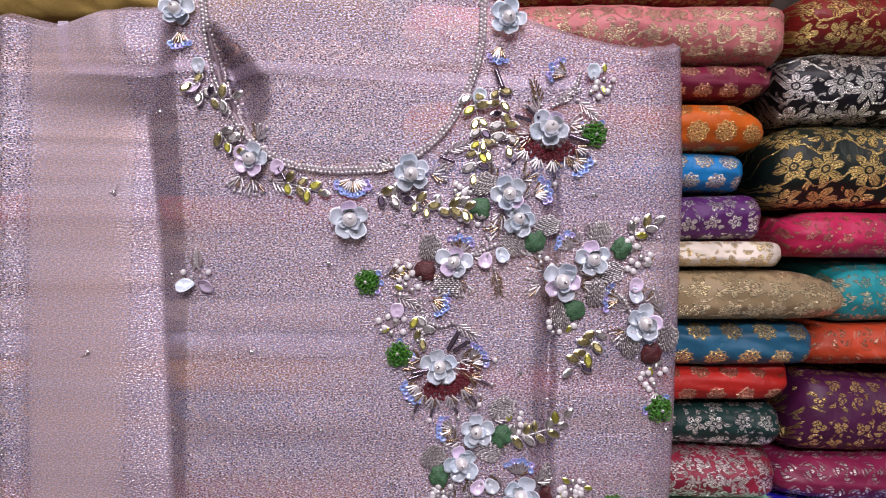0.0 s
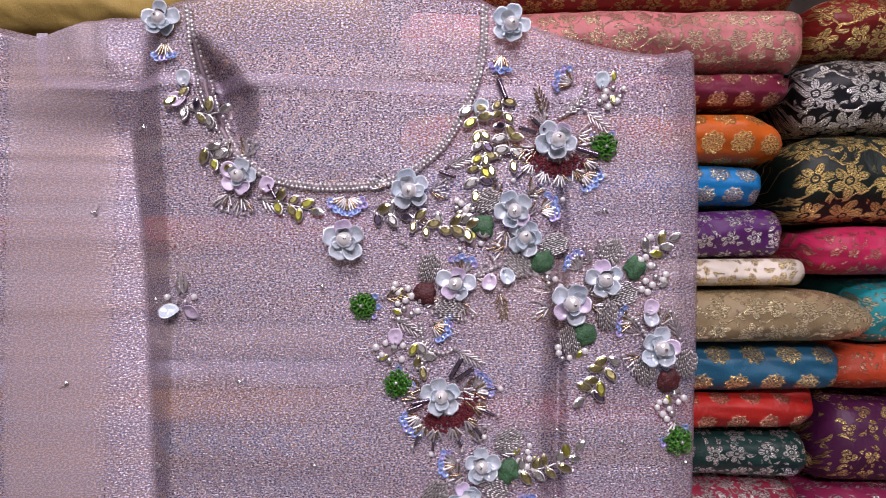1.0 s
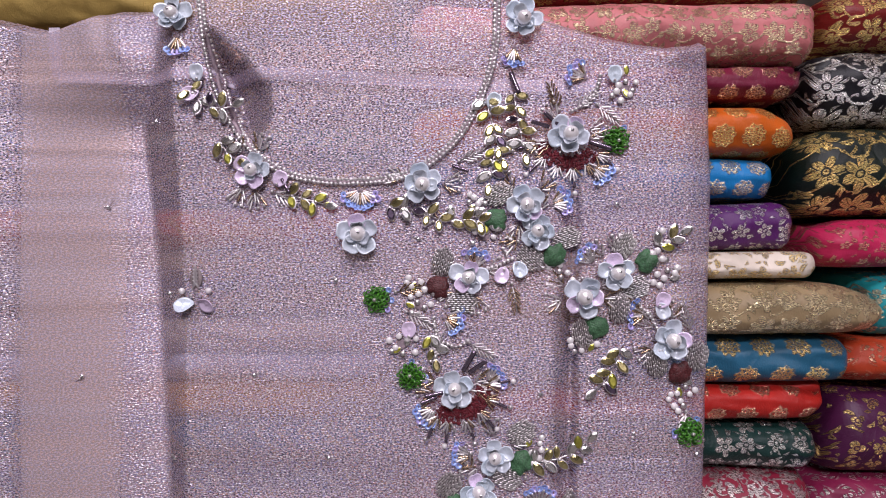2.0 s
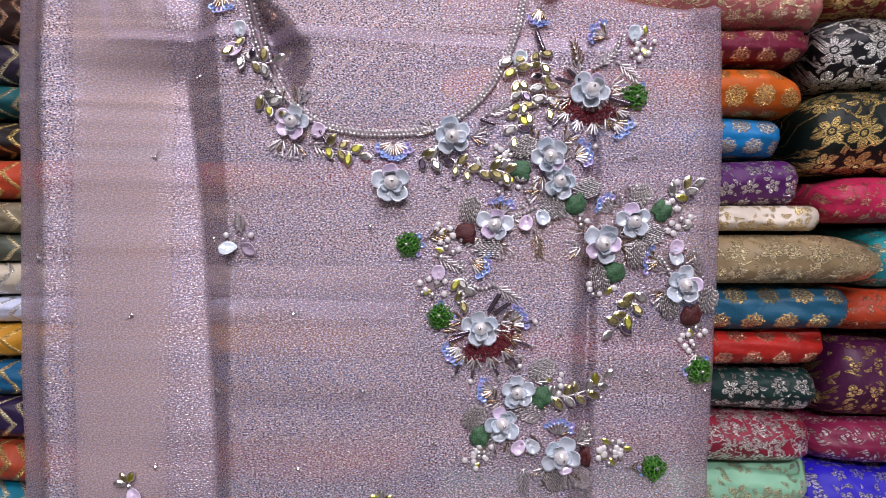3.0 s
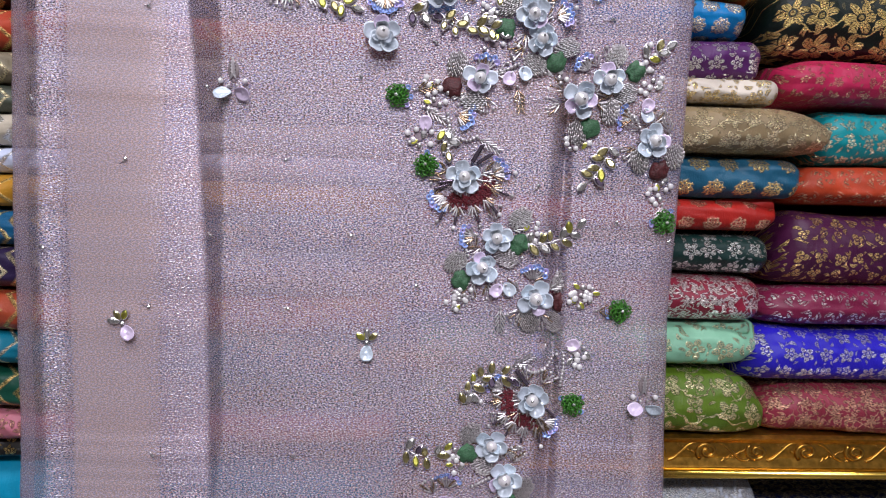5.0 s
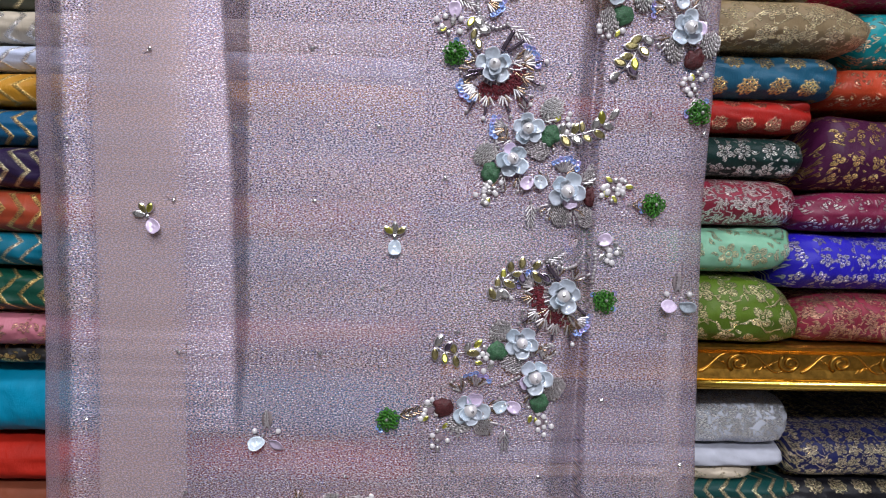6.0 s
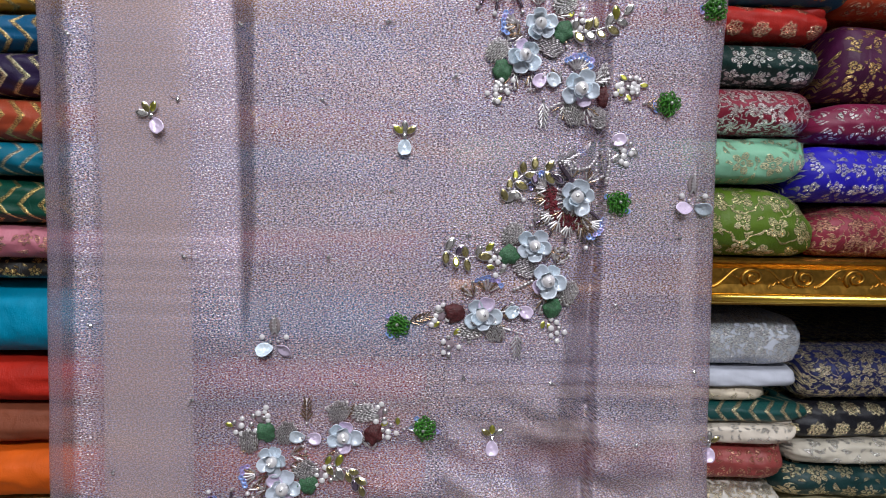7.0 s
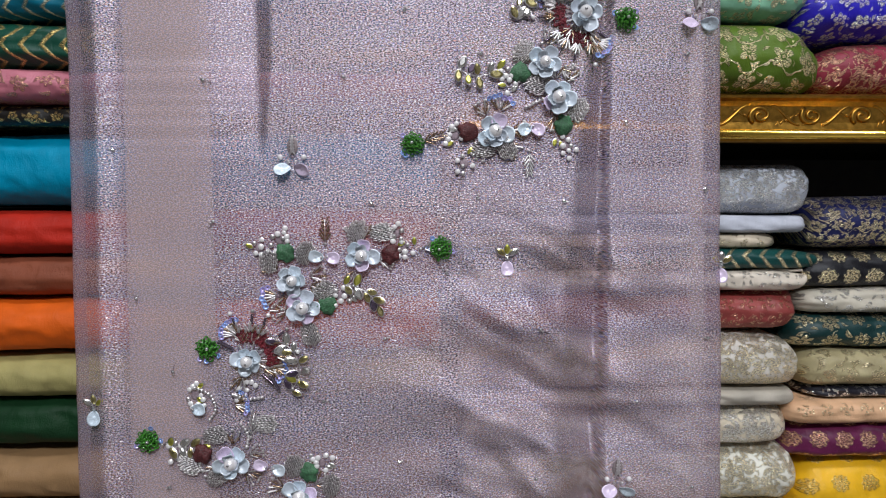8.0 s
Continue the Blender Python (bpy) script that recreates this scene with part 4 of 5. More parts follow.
def stone_mesh(name, length, width, foil):
    """A pointed oval mirror stone in a silver setting."""
    k = 16
    verts, faces, kinds = [], [], []
    for s, z in ((1.16, 0.0), (1.14, 0.0011), (0.98, 0.0013), (0.62, 0.0021)):
        for i in range(k):
            a = 2 * math.pi * i / k
            verts.append((0.5 * length + 0.5 * length * s * math.copysign(abs(math.cos(a)) ** 0.95, math.cos(a)), 0.5 * width * s * math.copysign(abs(math.sin(a)) ** 1.35, math.sin(a)), z))
    for s in range(3):
        for i in range(k):
            faces.append((s * k + i, s * k + (i + 1) % k, (s + 1) * k + (i + 1) % k, (s + 1) * k + i))
            kinds.append(0 if s < 2 else 1)
    faces.append(tuple(range(3 * k, 4 * k)))
    kinds.append(1)
    me = mesh_of(name, verts, faces, SILVER_BEAD, False)
    me.materials.append(foil)
    me.polygons.foreach_set("material_index", kinds)
    return me


PETALS = [petal_mesh("petal", 0.0138, 0.0135, 0.0026, m) for m in (PETAL_GREY, PETAL_GREY, PETAL_PALE, PETAL_GREY, PETAL_LILAC)]
SMALL_PETALS = [petal_mesh("petal", 0.0105, 0.0100, 0.0030, m) for m in (PETAL_GREY, PETAL_PALE, PETAL_GREY)]
BIG_PEARL = ball_mesh("pearl", 0.0051, PEARL, 3)
MID_PEARL = ball_mesh("pearl", 0.0023, PEARL, 2)
ROUND_SILVER = ball_mesh("bead", 0.0020, SILVER_BEAD, 2)
SEED = ball_mesh("bead", 0.0014, SILVER_BEAD, 2)
GEM = ball_mesh("crystal", 0.0017, CRYSTAL, 1, 0.8)
BUGLE = bar_mesh("bugle_bead", 0.0072, 0.00072, SILVER_BEAD)
BRONZE = bar_mesh("bugle_bead", 0.0072, 0.00075, BRONZE_BEAD)
DARK_BUGLE = bar_mesh("bugle_bead", 0.0145, 0.0017, DARK_BEAD)
DARK_SHORT = bar_mesh("bugle_bead", 0.0085, 0.0012, DARK_BEAD)
BLUES = [sequin_mesh("sequin", 0.0026, 0.0007, m) for m in (BLUE_SEQUIN, LILAC_SEQUIN, BLUE_SEQUIN)]
DISCS = [petal_mesh("sequin", 0.0125, 0.0115, 0.0012, m, 0.0012) for m in (PETAL_LILAC, PETAL_PALE, PETAL_LILAC, PETAL_GREY)]
STONES = [stone_mesh("stone", 0.0088, 0.0050, m) for m in (FOIL_OLIVE, FOIL_SILVER, FOIL_YELLOW, FOIL_OLIVE, FOIL_SILVER, FOIL_OLIVE, FOIL_PLUM)]
OUT = Matrix(((1, 0, 0, 0), (0, 0, -1, 0), (0, 1, 0, 0), (0, 0, 0, 1)))


def spot(x, z, turn=0.0, lift=0.0005):
    """A pose on the cloth at (x, z), turned in its plane; local z stands out of the cloth."""
    return Matrix.Translation((x, cloth_y(x, z) - lift, z)) @ OUT @ pose(0, 0, 0, 0, 0, turn)


def at(x, y, z=0.0, turn=0.0, tip=0.0, size=1.0):
    """A pose within a motif: turned in the cloth's plane, tipped out of it."""
    return Matrix.Translation((x, y, z)) @ pose(0, 0, 0, 0, 0, turn) @ pose(0, 0, 0, 0, -tip, 0) @ Matrix.Diagonal((size, size, size, 1))


def ring_xy(radius, degrees):
    return radius * math.cos(radians(degrees)), radius * math.sin(radians(degrees))


BACKING = ball_mesh("backing", 0.0046, THREAD, 2, 0.25)
KNOT = ball_mesh("knot", 0.0016, THREAD, 1, 0.6)


FLOWERS = [
    (-0.203, 1.573), (0.039, 1.566), (-0.148, 1.464), (-0.075, 1.420), (-0.031, 1.453),
    (0.070, 1.487), (0.040, 1.439), (0.047, 1.421), (0.000, 1.390), (0.101, 1.392),
    (0.078, 1.376), (0.138, 1.346), (-0.010, 1.314), (0.017, 1.267), (0.006, 1.244),
    (0.049, 1.220), (0.049, 1.139), (0.018, 1.101), (0.029, 1.074), (-0.021, 1.047),
    (-0.127, 0.949), (-0.182, 0.929), (-0.174, 0.907), (-0.219, 0.864), (-0.233, 0.781),
    (-0.179, 0.753),
]
ROSETTES = [
    (-0.063, 1.375), (-0.040, 1.322), (0.102, 1.483), (0.150, 1.283), (0.118, 1.211),
    (0.082, 1.135), (-0.086, 1.037), (-0.064, 0.954), (-0.251, 0.874), (-0.303, 0.797),
]
GREEN_PUFFS = [
    (0.019, 1.429), (0.059, 1.404), (0.122, 1.400), (0.088, 1.355), (0.035, 1.263),
    (-0.010, 1.233), (-0.001, 1.093), (0.034, 1.052), (-0.188, 0.951), (-0.155, 0.909),
    (-0.172, 0.771),
]
MAROON_PUFFS = [
    (-0.021, 1.383), (0.144, 1.323), (0.071, 1.217), (-0.042, 1.047), (-0.104, 0.950),
    (-0.257, 0.787),
]
FANS = [
    (-0.200, 1.558, -90, 70, 6), (-0.074, 1.450, -90, 150, 13), (0.033, 1.548, -100, 60, 6), (0.082, 1.526, 150, 90, 7), (0.086, 1.465, -40, 80, 7),
    (0.057, 1.439, 15, 90, 8), (0.004, 1.395, 80, 80, 6), (-0.017, 1.362, -20, 90, 8), (0.086, 1.398, 130, 80, 6), (0.122, 1.363, 170, 90, 8),
    (0.012, 1.317, 35, 90, 8), (-0.024, 1.300, -140, 90, 7), (0.001, 1.267, 170, 90, 7), (0.047, 1.233, 80, 110, 8),
]
LOWER_FANS = [
    (0.063, 1.183, 190, 90, 8), (0.060, 1.119, -35, 90, 8), (0.026, 1.144, 135, 80, 7), (-0.017, 1.063, 80, 100, 6), (-0.228, 0.885, 140, 100, 9),
    (-0.201, 0.859, -30, 90, 8), (-0.232, 0.828, 10, 90, 7), (-0.194, 0.916, 180, 80, 6),
]
CRESCENTS = [
    (0.070, 1.487, -100, 11), (-0.010, 1.314, -60, 11), (0.049, 1.139, -135, 11), (-0.219, 0.864, 50, 11),
]
BUGLES = [
    (0.057, 1.498, 140), (0.050, 1.494, 165), (0.089, 1.480, -20), (0.005, 1.328, 35), (-0.001, 1.331, 60),
    (-0.028, 1.306, 200), (-0.024, 1.310, 190), (0.032, 1.524, -70), (-0.005, 1.464, -20), (-0.125, 1.453, -60),
    (0.035, 1.152, 150), (0.042, 1.155, 130), (0.068, 1.124, -40), (-0.203, 0.849, -40), (-0.236, 0.877, 150),
    (-0.198, 0.847, -60),
]
BEAD_LEAVES = [
    (0.021, 1.446, 30), (0.042, 1.403, -40), (0.067, 1.416, 20), (-0.018, 1.400, 70), (-0.005, 1.373, 0),
    (0.106, 1.410, 60), (0.103, 1.367, 90), (0.114, 1.382, 20), (0.078, 1.350, 100), (0.128, 1.330, 100),
    (0.156, 1.334, 80), (0.035, 1.283, 30), (-0.015, 1.247, 45), (0.025, 1.252, -20), (0.071, 1.232, 60),
]
LOWER_LEAVES = [
    (0.065, 1.201, -30), (0.044, 1.203, -60), (0.001, 1.109, 45), (0.011, 1.084, -20), (0.045, 1.064, 60),
    (-0.030, 1.034, 10), (-0.012, 1.035, -60), (-0.201, 0.943, 90), (-0.131, 0.967, 60), (-0.169, 0.886, -70),
    (-0.247, 0.803, 10), (-0.184, 0.776, 70), (-0.268, 0.778, -20), (-0.154, 0.759, 80),
    (-0.172, 0.950, 60), (-0.112, 0.967, 10), (-0.158, 0.920, 30), (-0.207, 0.812, 0), (-0.246, 0.768, 40),
]
PEARLS = [
    (0.008, 1.439, 5), (0.065, 1.395, 6), (-0.033, 1.383, 5), (-0.034, 1.371, 4), (0.131, 1.412, 4),
    (0.135, 1.391, 6), (-0.046, 1.344, 7), (0.108, 1.519, 8), (0.144, 1.308, 9), (0.047, 1.270, 8),
    (-0.009, 1.222, 6), (0.087, 1.226, 8), (0.078, 1.341, 4), (0.011, 1.418, 3),
]
LOWER_PEARLS = [
    (0.086, 1.220, 7), (-0.014, 1.216, 6), (0.085, 1.176, 8), (-0.012, 1.088, 8), (0.036, 1.036, 7),
    (-0.053, 1.044, 7), (-0.192, 0.961, 6), (-0.094, 0.954, 9), (-0.145, 0.916, 8), (-0.262, 0.835, 9),
    (-0.280, 0.789, 6), (-0.162, 0.778, 7), (-0.045, 1.022, 4),
    (-0.208, 0.955, 5), (-0.100, 0.966, 5), (-0.222, 0.838, 6),
]
SPRAYS = [
    (-0.190, 1.519, -50, 4, 20), (-0.170, 1.484, -60, 2, 20), (0.013, 1.511, -75, 5, 0), (0.032, 1.515, -80, 5, 0), (0.019, 1.478, -100, 3, 0),
    (-0.028, 1.433, -25, 4, 15), (-0.123, 1.447, -15, 3, 0), (-0.054, 1.439, -10, 2, 0), (0.103, 1.340, -105, 4, -10), (0.043, 1.263, 0, 5, 10),
    (-0.001, 1.431, -20, 2, 0), (0.131, 1.410, 30, 2, 0), (-0.026, 1.350, -80, 2, 0),
]
LOWER_SPRAYS = [
    (-0.004, 1.134, 80, 6, -20), (-0.050, 1.096, -30, 4, 20), (-0.141, 0.925, -10, 4, -15), (-0.185, 0.839, 55, 6, 20), (-0.284, 0.793, 0, 3, 0),
]
SILVER_SPRIGS = [
    (0.063, 1.505, 110), (0.075, 1.505, 40), (-0.005, 1.470, 20), (-0.134, 1.449, -30), (-0.049, 1.380, 10),
    (-0.042, 1.366, -30), (0.001, 1.344, -30), (0.090, 1.507, -40), (0.030, 1.384, -80), (0.152, 1.352, 110),
    (0.148, 1.296, -100), (-0.026, 1.333, 70), (0.100, 1.211, 0), (0.033, 1.164, 30), (0.071, 1.156, 70),
    (0.022, 1.211, -90), (-0.078, 1.039, 20), (-0.079, 0.954, 10), (-0.290, 0.794, 10), (0.007, 1.031, -90),
    (-0.156, 0.959, 90), (-0.218, 0.802, 80),
]
SEQUINS = [
    (0.023, 1.391, 250), (0.035, 1.395, 300), (0.132, 1.373, 60), (0.132, 1.366, -60), (-0.041, 1.354, 90),
    (0.101, 1.528, 90), (-0.129, 1.458, 60), (-0.185, 1.531, 90), (-0.190, 1.517, 200), (0.018, 1.510, 60),
    (0.018, 1.226, 230), (0.028, 1.227, 310), (0.080, 1.183, 20), (0.003, 1.049, 210), (0.013, 1.049, 330),
    (-0.163, 0.948, 170), (-0.150, 0.947, 350), (-0.259, 0.825, 0), (-0.210, 0.778, 160), (-0.196, 0.774, -20),
]
FAN_SPRIGS = [
    (-0.188, 1.382), (0.141, 1.142), (-0.181, 1.027), (0.083, 0.763),
]
LEAF_SPRIGS = [
    (-0.274, 1.194, -60), (-0.083, 1.183, -90), (-0.010, 0.947, -90), (-0.346, 0.825, -90), (0.169, 0.940, -90),
]
CRYSTALS = [
    (-0.259, 1.441), (-0.212, 1.379), (-0.091, 1.388), (-0.273, 1.321), (-0.148, 1.323),
    (-0.341, 1.364), (-0.333, 1.251), (-0.255, 1.206), (-0.145, 1.208), (-0.097, 1.266),
    (-0.045, 1.228), (-0.208, 1.263), (0.049, 1.309), (0.112, 1.282), (0.156, 1.267),
    (0.102, 1.439),
    (-0.034, 1.416), (-0.223, 1.502),
]
LOWER_CRYSTALS = [
    (-0.251, 1.087), (-0.323, 1.032), (-0.244, 0.976), (-0.309, 0.914), (-0.280, 0.855),
    (-0.119, 0.990), (-0.034, 0.995), (0.035, 0.992), (0.084, 1.055), (0.150, 1.002),
    (0.105, 0.943), (0.156, 0.880), (-0.059, 0.934), (0.016, 0.889), (-0.109, 0.881),
    (-0.159, 0.830), (0.097, 0.828), (0.014, 0.765), (-0.098, 0.778), (0.146, 0.754),
    (-0.032, 1.108), (-0.140, 1.089), (-0.092, 1.141), (0.133, 1.109), (-0.286, 0.758),
]



# ---------------------------------------------------------------- embroidery: motifs
def flower(x, z, k):
    dice = random.Random(100 + k)
    size = dice.uniform(0.92, 1.06)
    base = part_of("flower", BACKING, panel, spot(x, z, dice.uniform(0, 360)) @ Matrix.Diagonal((size, size, size, 1)), "iridescent grey petals round a pearl")
    for i in range(5):
        a = 72 * i + dice.uniform(-9, 9)
        px, py = ring_xy(0.0012, a)
        part_of("petal", dice.choice(PETALS), base, at(px, py, 0.0012 + 0.0003 * (i % 2), a, dice.uniform(2, 26), dice.uniform(0.90, 1.10)) @ pose(0, 0, 0, dice.uniform(-14, 14), 0, 0))
    for i in range(3):
        a = 120 * i + 36 + dice.uniform(-14, 14)
        px, py = ring_xy(0.0006, a)
        part_of("petal", dice.choice(SMALL_PETALS), base, at(px, py, 0.0026, a, dice.uniform(18, 42), dice.uniform(0.85, 1.12)) @ pose(0, 0, 0, dice.uniform(-18, 18), 0, 0))
    part_of("pearl", BIG_PEARL, base, at(0, 0, 0.0072, 0, 0, dice.uniform(0.92, 1.08)))
    a = dice.uniform(190, 330)
    part_of("crystal", GEM, base, at(*ring_xy(0.0012, a), 0.0122, a, 0, 0.75))


for k, (x, z) in enumerate(FLOWERS):
    flower(x, z, k)


def tuft(x, z, turn, k):
    """A few bugle beads stitched close together beside a flower."""
    dice = random.Random(1700 + k)
    base = part_of("bead_tuft", KNOT, panel, spot(x, z, turn), "tuft of silver and bronze bugle beads")
    for i in range(7):
        a = 19 * (i - 3) + dice.uniform(-6, 6)
        part_of("bugle_bead", BRONZE if dice.random() < 0.35 else BUGLE, base, at(*ring_xy(0.001 + 0.0024 * (i % 3), a), 0.0010 + 0.0004 * (i % 2), a * 0.8, 7, dice.uniform(0.75, 1.05)))
    for i in range(3):
        part_of("bead", SEED, base, at(*ring_xy(0.0115, 26 * (i - 1) + dice.uniform(-8, 8)), 0.0012, 0, 0, dice.uniform(0.8, 1.1)))


for k, (x, z) in enumerate(FLOWERS):
    if k not in (0, 1, 3):
        dice = random.Random(1600 + k)
        for i in range(4):
            a = dice.uniform(0, 90) + 90 * i
            if x + 0.03 * math.cos(radians(a)) < 0.156:
                tuft(x + 0.0145 * math.cos(radians(a)), z + 0.0145 * math.sin(radians(a)), a, 4 * k + i)


def loop_mesh():
    ring = [(0.0018 * math.cos(2 * math.pi * q / 9), 0.0018 * math.sin(2 * math.pi * q / 9), 0.0) for q in range(10)]
    return mesh_of("bead_loop", *tube(ring, 0.00066, 5), GREEN_BEAD)


LOOP = loop_mesh()
MOSS = ball_mesh("bead_rosette", 0.0070, GREEN_PUFF, 2, 0.3)
for k, (x, z) in enumerate(ROSETTES):
    dice = random.Random(300 + k)
    base = part_of("bead_rosette", MOSS, panel, spot(x, z, dice.uniform(0, 360), 0.0005), "bright green looped glass beads")
    for i in range(34):
        r, a = 0.0086 * math.sqrt((i + 0.5) / 34) * dice.uniform(0.92, 1.06), i * 2.39996
        m = Matrix.Translation((r * math.cos(a), r * math.sin(a), 0.0040 - 30 * r * r + dice.uniform(-0.0004, 0.0008)))
        part_of("bead_loop", LOOP, base, m @ pose(0, 0, 0, dice.uniform(-60, 60), dice.uniform(-60, 60), 0) @ Matrix.Diagonal((dice.uniform(0.85, 1.15),) * 3 + (1,)))
    part_of("bead", SEED, base, at(0.0010, -0.0005, 0.0058))
    for i in range(3):
        a = dice.uniform(0, 360)
        part_of("sequin", BLUES[i], base, at(*ring_xy(0.0104, a), 0.0012, a, 20, 0.85))


def puff_mesh(material, seed):
    bm = bmesh.new()
    bmesh.ops.create_icosphere(bm, subdivisions=3, radius=0.0078)
    for vert in bm.verts:
        p = vert.co
        d = 1.08 + 0.30 * noise.noise(Vector((p.x * 210, p.y * 210, seed))) + 0.08 * noise.noise(Vector((p.x * 700, p.y * 700, seed))) + 0.10 * math.cos(7 * math.atan2(p.y, p.x) + 4 * noise.noise(Vector((p.x * 300, p.y * 300, seed + 3))))
        vert.co = Vector((p.x * d * 0.94, p.y * d * 0.94, p.z * 0.36 * d * d + 0.0015))
    return from_bm("puff", bm, material, True)


for rows, material, words in ((GREEN_PUFFS, GREEN_PUFF, "gathered green satin puff"), (MAROON_PUFFS, MAROON_PUFF, "gathered maroon velvet puff")):
    shapes = [puff_mesh(material, s) for s in (1.3, 4.1, 7.7)]
    for k, (x, z) in enumerate(rows):
        part_of("puff", shapes[k % 3], panel, spot(x, z, 67 * k), words)


def fan(x, z, turn, spread, count, k):
    """Bugle beads fanning out from a root, each with a sequin at its tip."""
    dice = random.Random(500 + k)
    base = part_of("bead_fan", KNOT, panel, spot(x, z, turn), "silver bugle beads fanned, blue sequin tips")
    for i in range(count):
        a = spread * (i / (count - 1) - 0.5)
        start = 0.0022 + 0.0012 * (i % 2)
        px, py = ring_xy(start, a)
        long = dice.uniform(0.95, 1.2)
        part_of("bugle_bead", BRONZE if dice.random() < 0.3 else BUGLE, base, at(px, py, 0.0011, a, 7, long))
        qx, qy = ring_xy(start + 0.0072 * long + 0.0016, a)
        part_of("sequin", dice.choice(BLUES), base, at(qx, qy, 0.0018, a, dice.uniform(5, 40), dice.uniform(0.8, 1.05)))


for k, row in enumerate(FANS + LOWER_FANS):
    fan(*row, k)


def knot_arc_mesh(seed):
    """A half ring of wine red thread knots, opening along x."""
    dice, bm = random.Random(seed), bmesh.new()
    for i in range(330):
        r, a = dice.uniform(0.0150, 0.0250), radians(dice.uniform(-66, 66))
        size = dice.uniform(0.0006, 0.0011)
        m = Matrix.Translation((r * math.cos(a), r * math.sin(a), dice.uniform(0.0004, 0.0016))) @ pose(0, 0, 0, dice.uniform(0, 360), 0, dice.uniform(0, 360)) @ Matrix.Diagonal((size * 1.6, size, size * 0.8, 1))
        bmesh.ops.create_icosphere(bm, subdivisions=1, radius=1.0, matrix=m)
    return from_bm("knot_arc", bm, RED_KNOT)


KNOT_ARC = knot_arc_mesh(5)


def crescent(x, z, turn, count, k):
    dice = random.Random(700 + k)
    base = part_of("knot_arc", KNOT_ARC, panel, spot(x, z, turn), "wine red knotted arc with silver bugle spikes")
    tufts = 6
    for i in range(tufts):
        a = 124 * (i / (tufts - 1) - 0.5) + dice.uniform(-4, 4)
        for j in range(-2, 3):
            px, py = ring_xy(0.0235 + 0.0008 * (2 - abs(j)), a + 1.6 * j)
            part_of("bugle_bead", BRONZE if dice.random() < 0.3 else BUGLE, base, at(px, py, 0.0022, a + 17 * j + dice.uniform(-5, 5), 6, dice.uniform(0.85, 1.1)))
        part_of("bugle_bead", DARK_SHORT, base, at(*ring_xy(0.0300, a), 0.0018, a + dice.uniform(-8, 8), 4, dice.uniform(0.8, 1.0)))
        part_of("pearl", MID_PEARL if i % 2 else ROUND_SILVER, base, at(*ring_xy(0.0405, a), 0.0018, a, 0, 0.85))
    for i in range(9):
        a = 140 * (i / 8 - 0.5)
        part_of("bugle_bead", BUGLE, base, at(*ring_xy(0.0085, a), 0.0012, a + dice.uniform(-10, 10), 4, dice.uniform(0.8, 1.0)))


for k, row in enumerate(CRESCENTS):
    crescent(*row, k)

for k, (x, z, turn) in enumerate(BUGLES):
    dice = random.Random(760 + k)
    base = part_of("bugle_bead", DARK_BUGLE, panel, spot(x, z, turn, 0.003) @ at(-0.006, 0, 0, 0, 8, dice.uniform(0.8, 1.1)), "long dark purple glass bugle bead")


def leaf_mesh(seed):
    """An oval patch of short silver beads laid like bricks."""
    dice, pieces = random.Random(seed), []
    for row in range(-5, 6):
        y = row * 0.0015
        half = 0.0090 * math.sqrt(max(0.05, 1 - (y / 0.0082) ** 2))
        x = -half + (0.0014 if row % 2 else 0.0)
        while x < half:
            z = 0.0026 - 24 * (x * x + y * y) + dice.uniform(0, 0.0002)
            tilt = dice.uniform(-0.0003, 0.0003)
            pieces.append(tube([(x, y - tilt, z), (x + 0.0004, y - tilt, z + 0.0003), (x + 0.0019, y + tilt, z + 0.0003), (x + 0.0023, y + tilt, z)], 0.00066, 6))
            x += 0.0029
    return mesh_of("bead_leaf", *joined(pieces), WOVEN_BEAD)


LEAF_SHAPES = [leaf_mesh(s) for s in (2, 6, 11)]
PATCH = ball_mesh("bead_leaf", 0.0080, simple("taupe_thread", (0.22, 0.18, 0.18), 0.7, grain=0.2, scale=600), 2, 0.2)
for k, (x, z, turn) in enumerate(BEAD_LEAVES + LOWER_LEAVES):
    base = part_of("bead_leaf", PATCH, panel, spot(x, z, turn) @ Matrix.Diagonal((1.1, 0.92, 1, 1)), "oval patch of short silver beads")
    part_of("bead_weave", LEAF_SHAPES[k % 3], base, Matrix.Translation((0, 0, 0.0006)))


def pearls(x, z, count, k):
    """A loose cluster of pearls, a few stones among them."""
    dice = random.Random(900 + k)
    base = part_of("pearl_spray", BACKING, panel, spot(x, z, dice.uniform(0, 360)) @ Matrix.Diagonal((0.8, 0.8, 0.5, 1)), "cream pearls stitched in a cluster")
    taken, tries = [], 0
    while len(taken) < count and tries < 300:
        tries += 1
        p = Vector((dice.uniform(-0.0125, 0.0125), dice.uniform(-0.0085, 0.0085)))
        if all((p - q).length > 0.0042 for q in taken):
            taken.append(p)
    for i, p in enumerate(taken):
        if i % 5 == 4:
            part_of("stone", dice.choice(STONES[1:3]), base, at(p.x, p.y, 0.001, dice.uniform(0, 360), 8, 0.9))
        else:
            part_of("pearl", MID_PEARL if dice.random() < 0.75 else ROUND_SILVER, base, at(p.x, p.y, 0.0032, 0, 0, dice.uniform(0.9, 1.15) * 1.22))


for k, row in enumerate(PEARLS + LOWER_PEARLS):
    pearls(row[0], row[1], row[2] + 3, k)


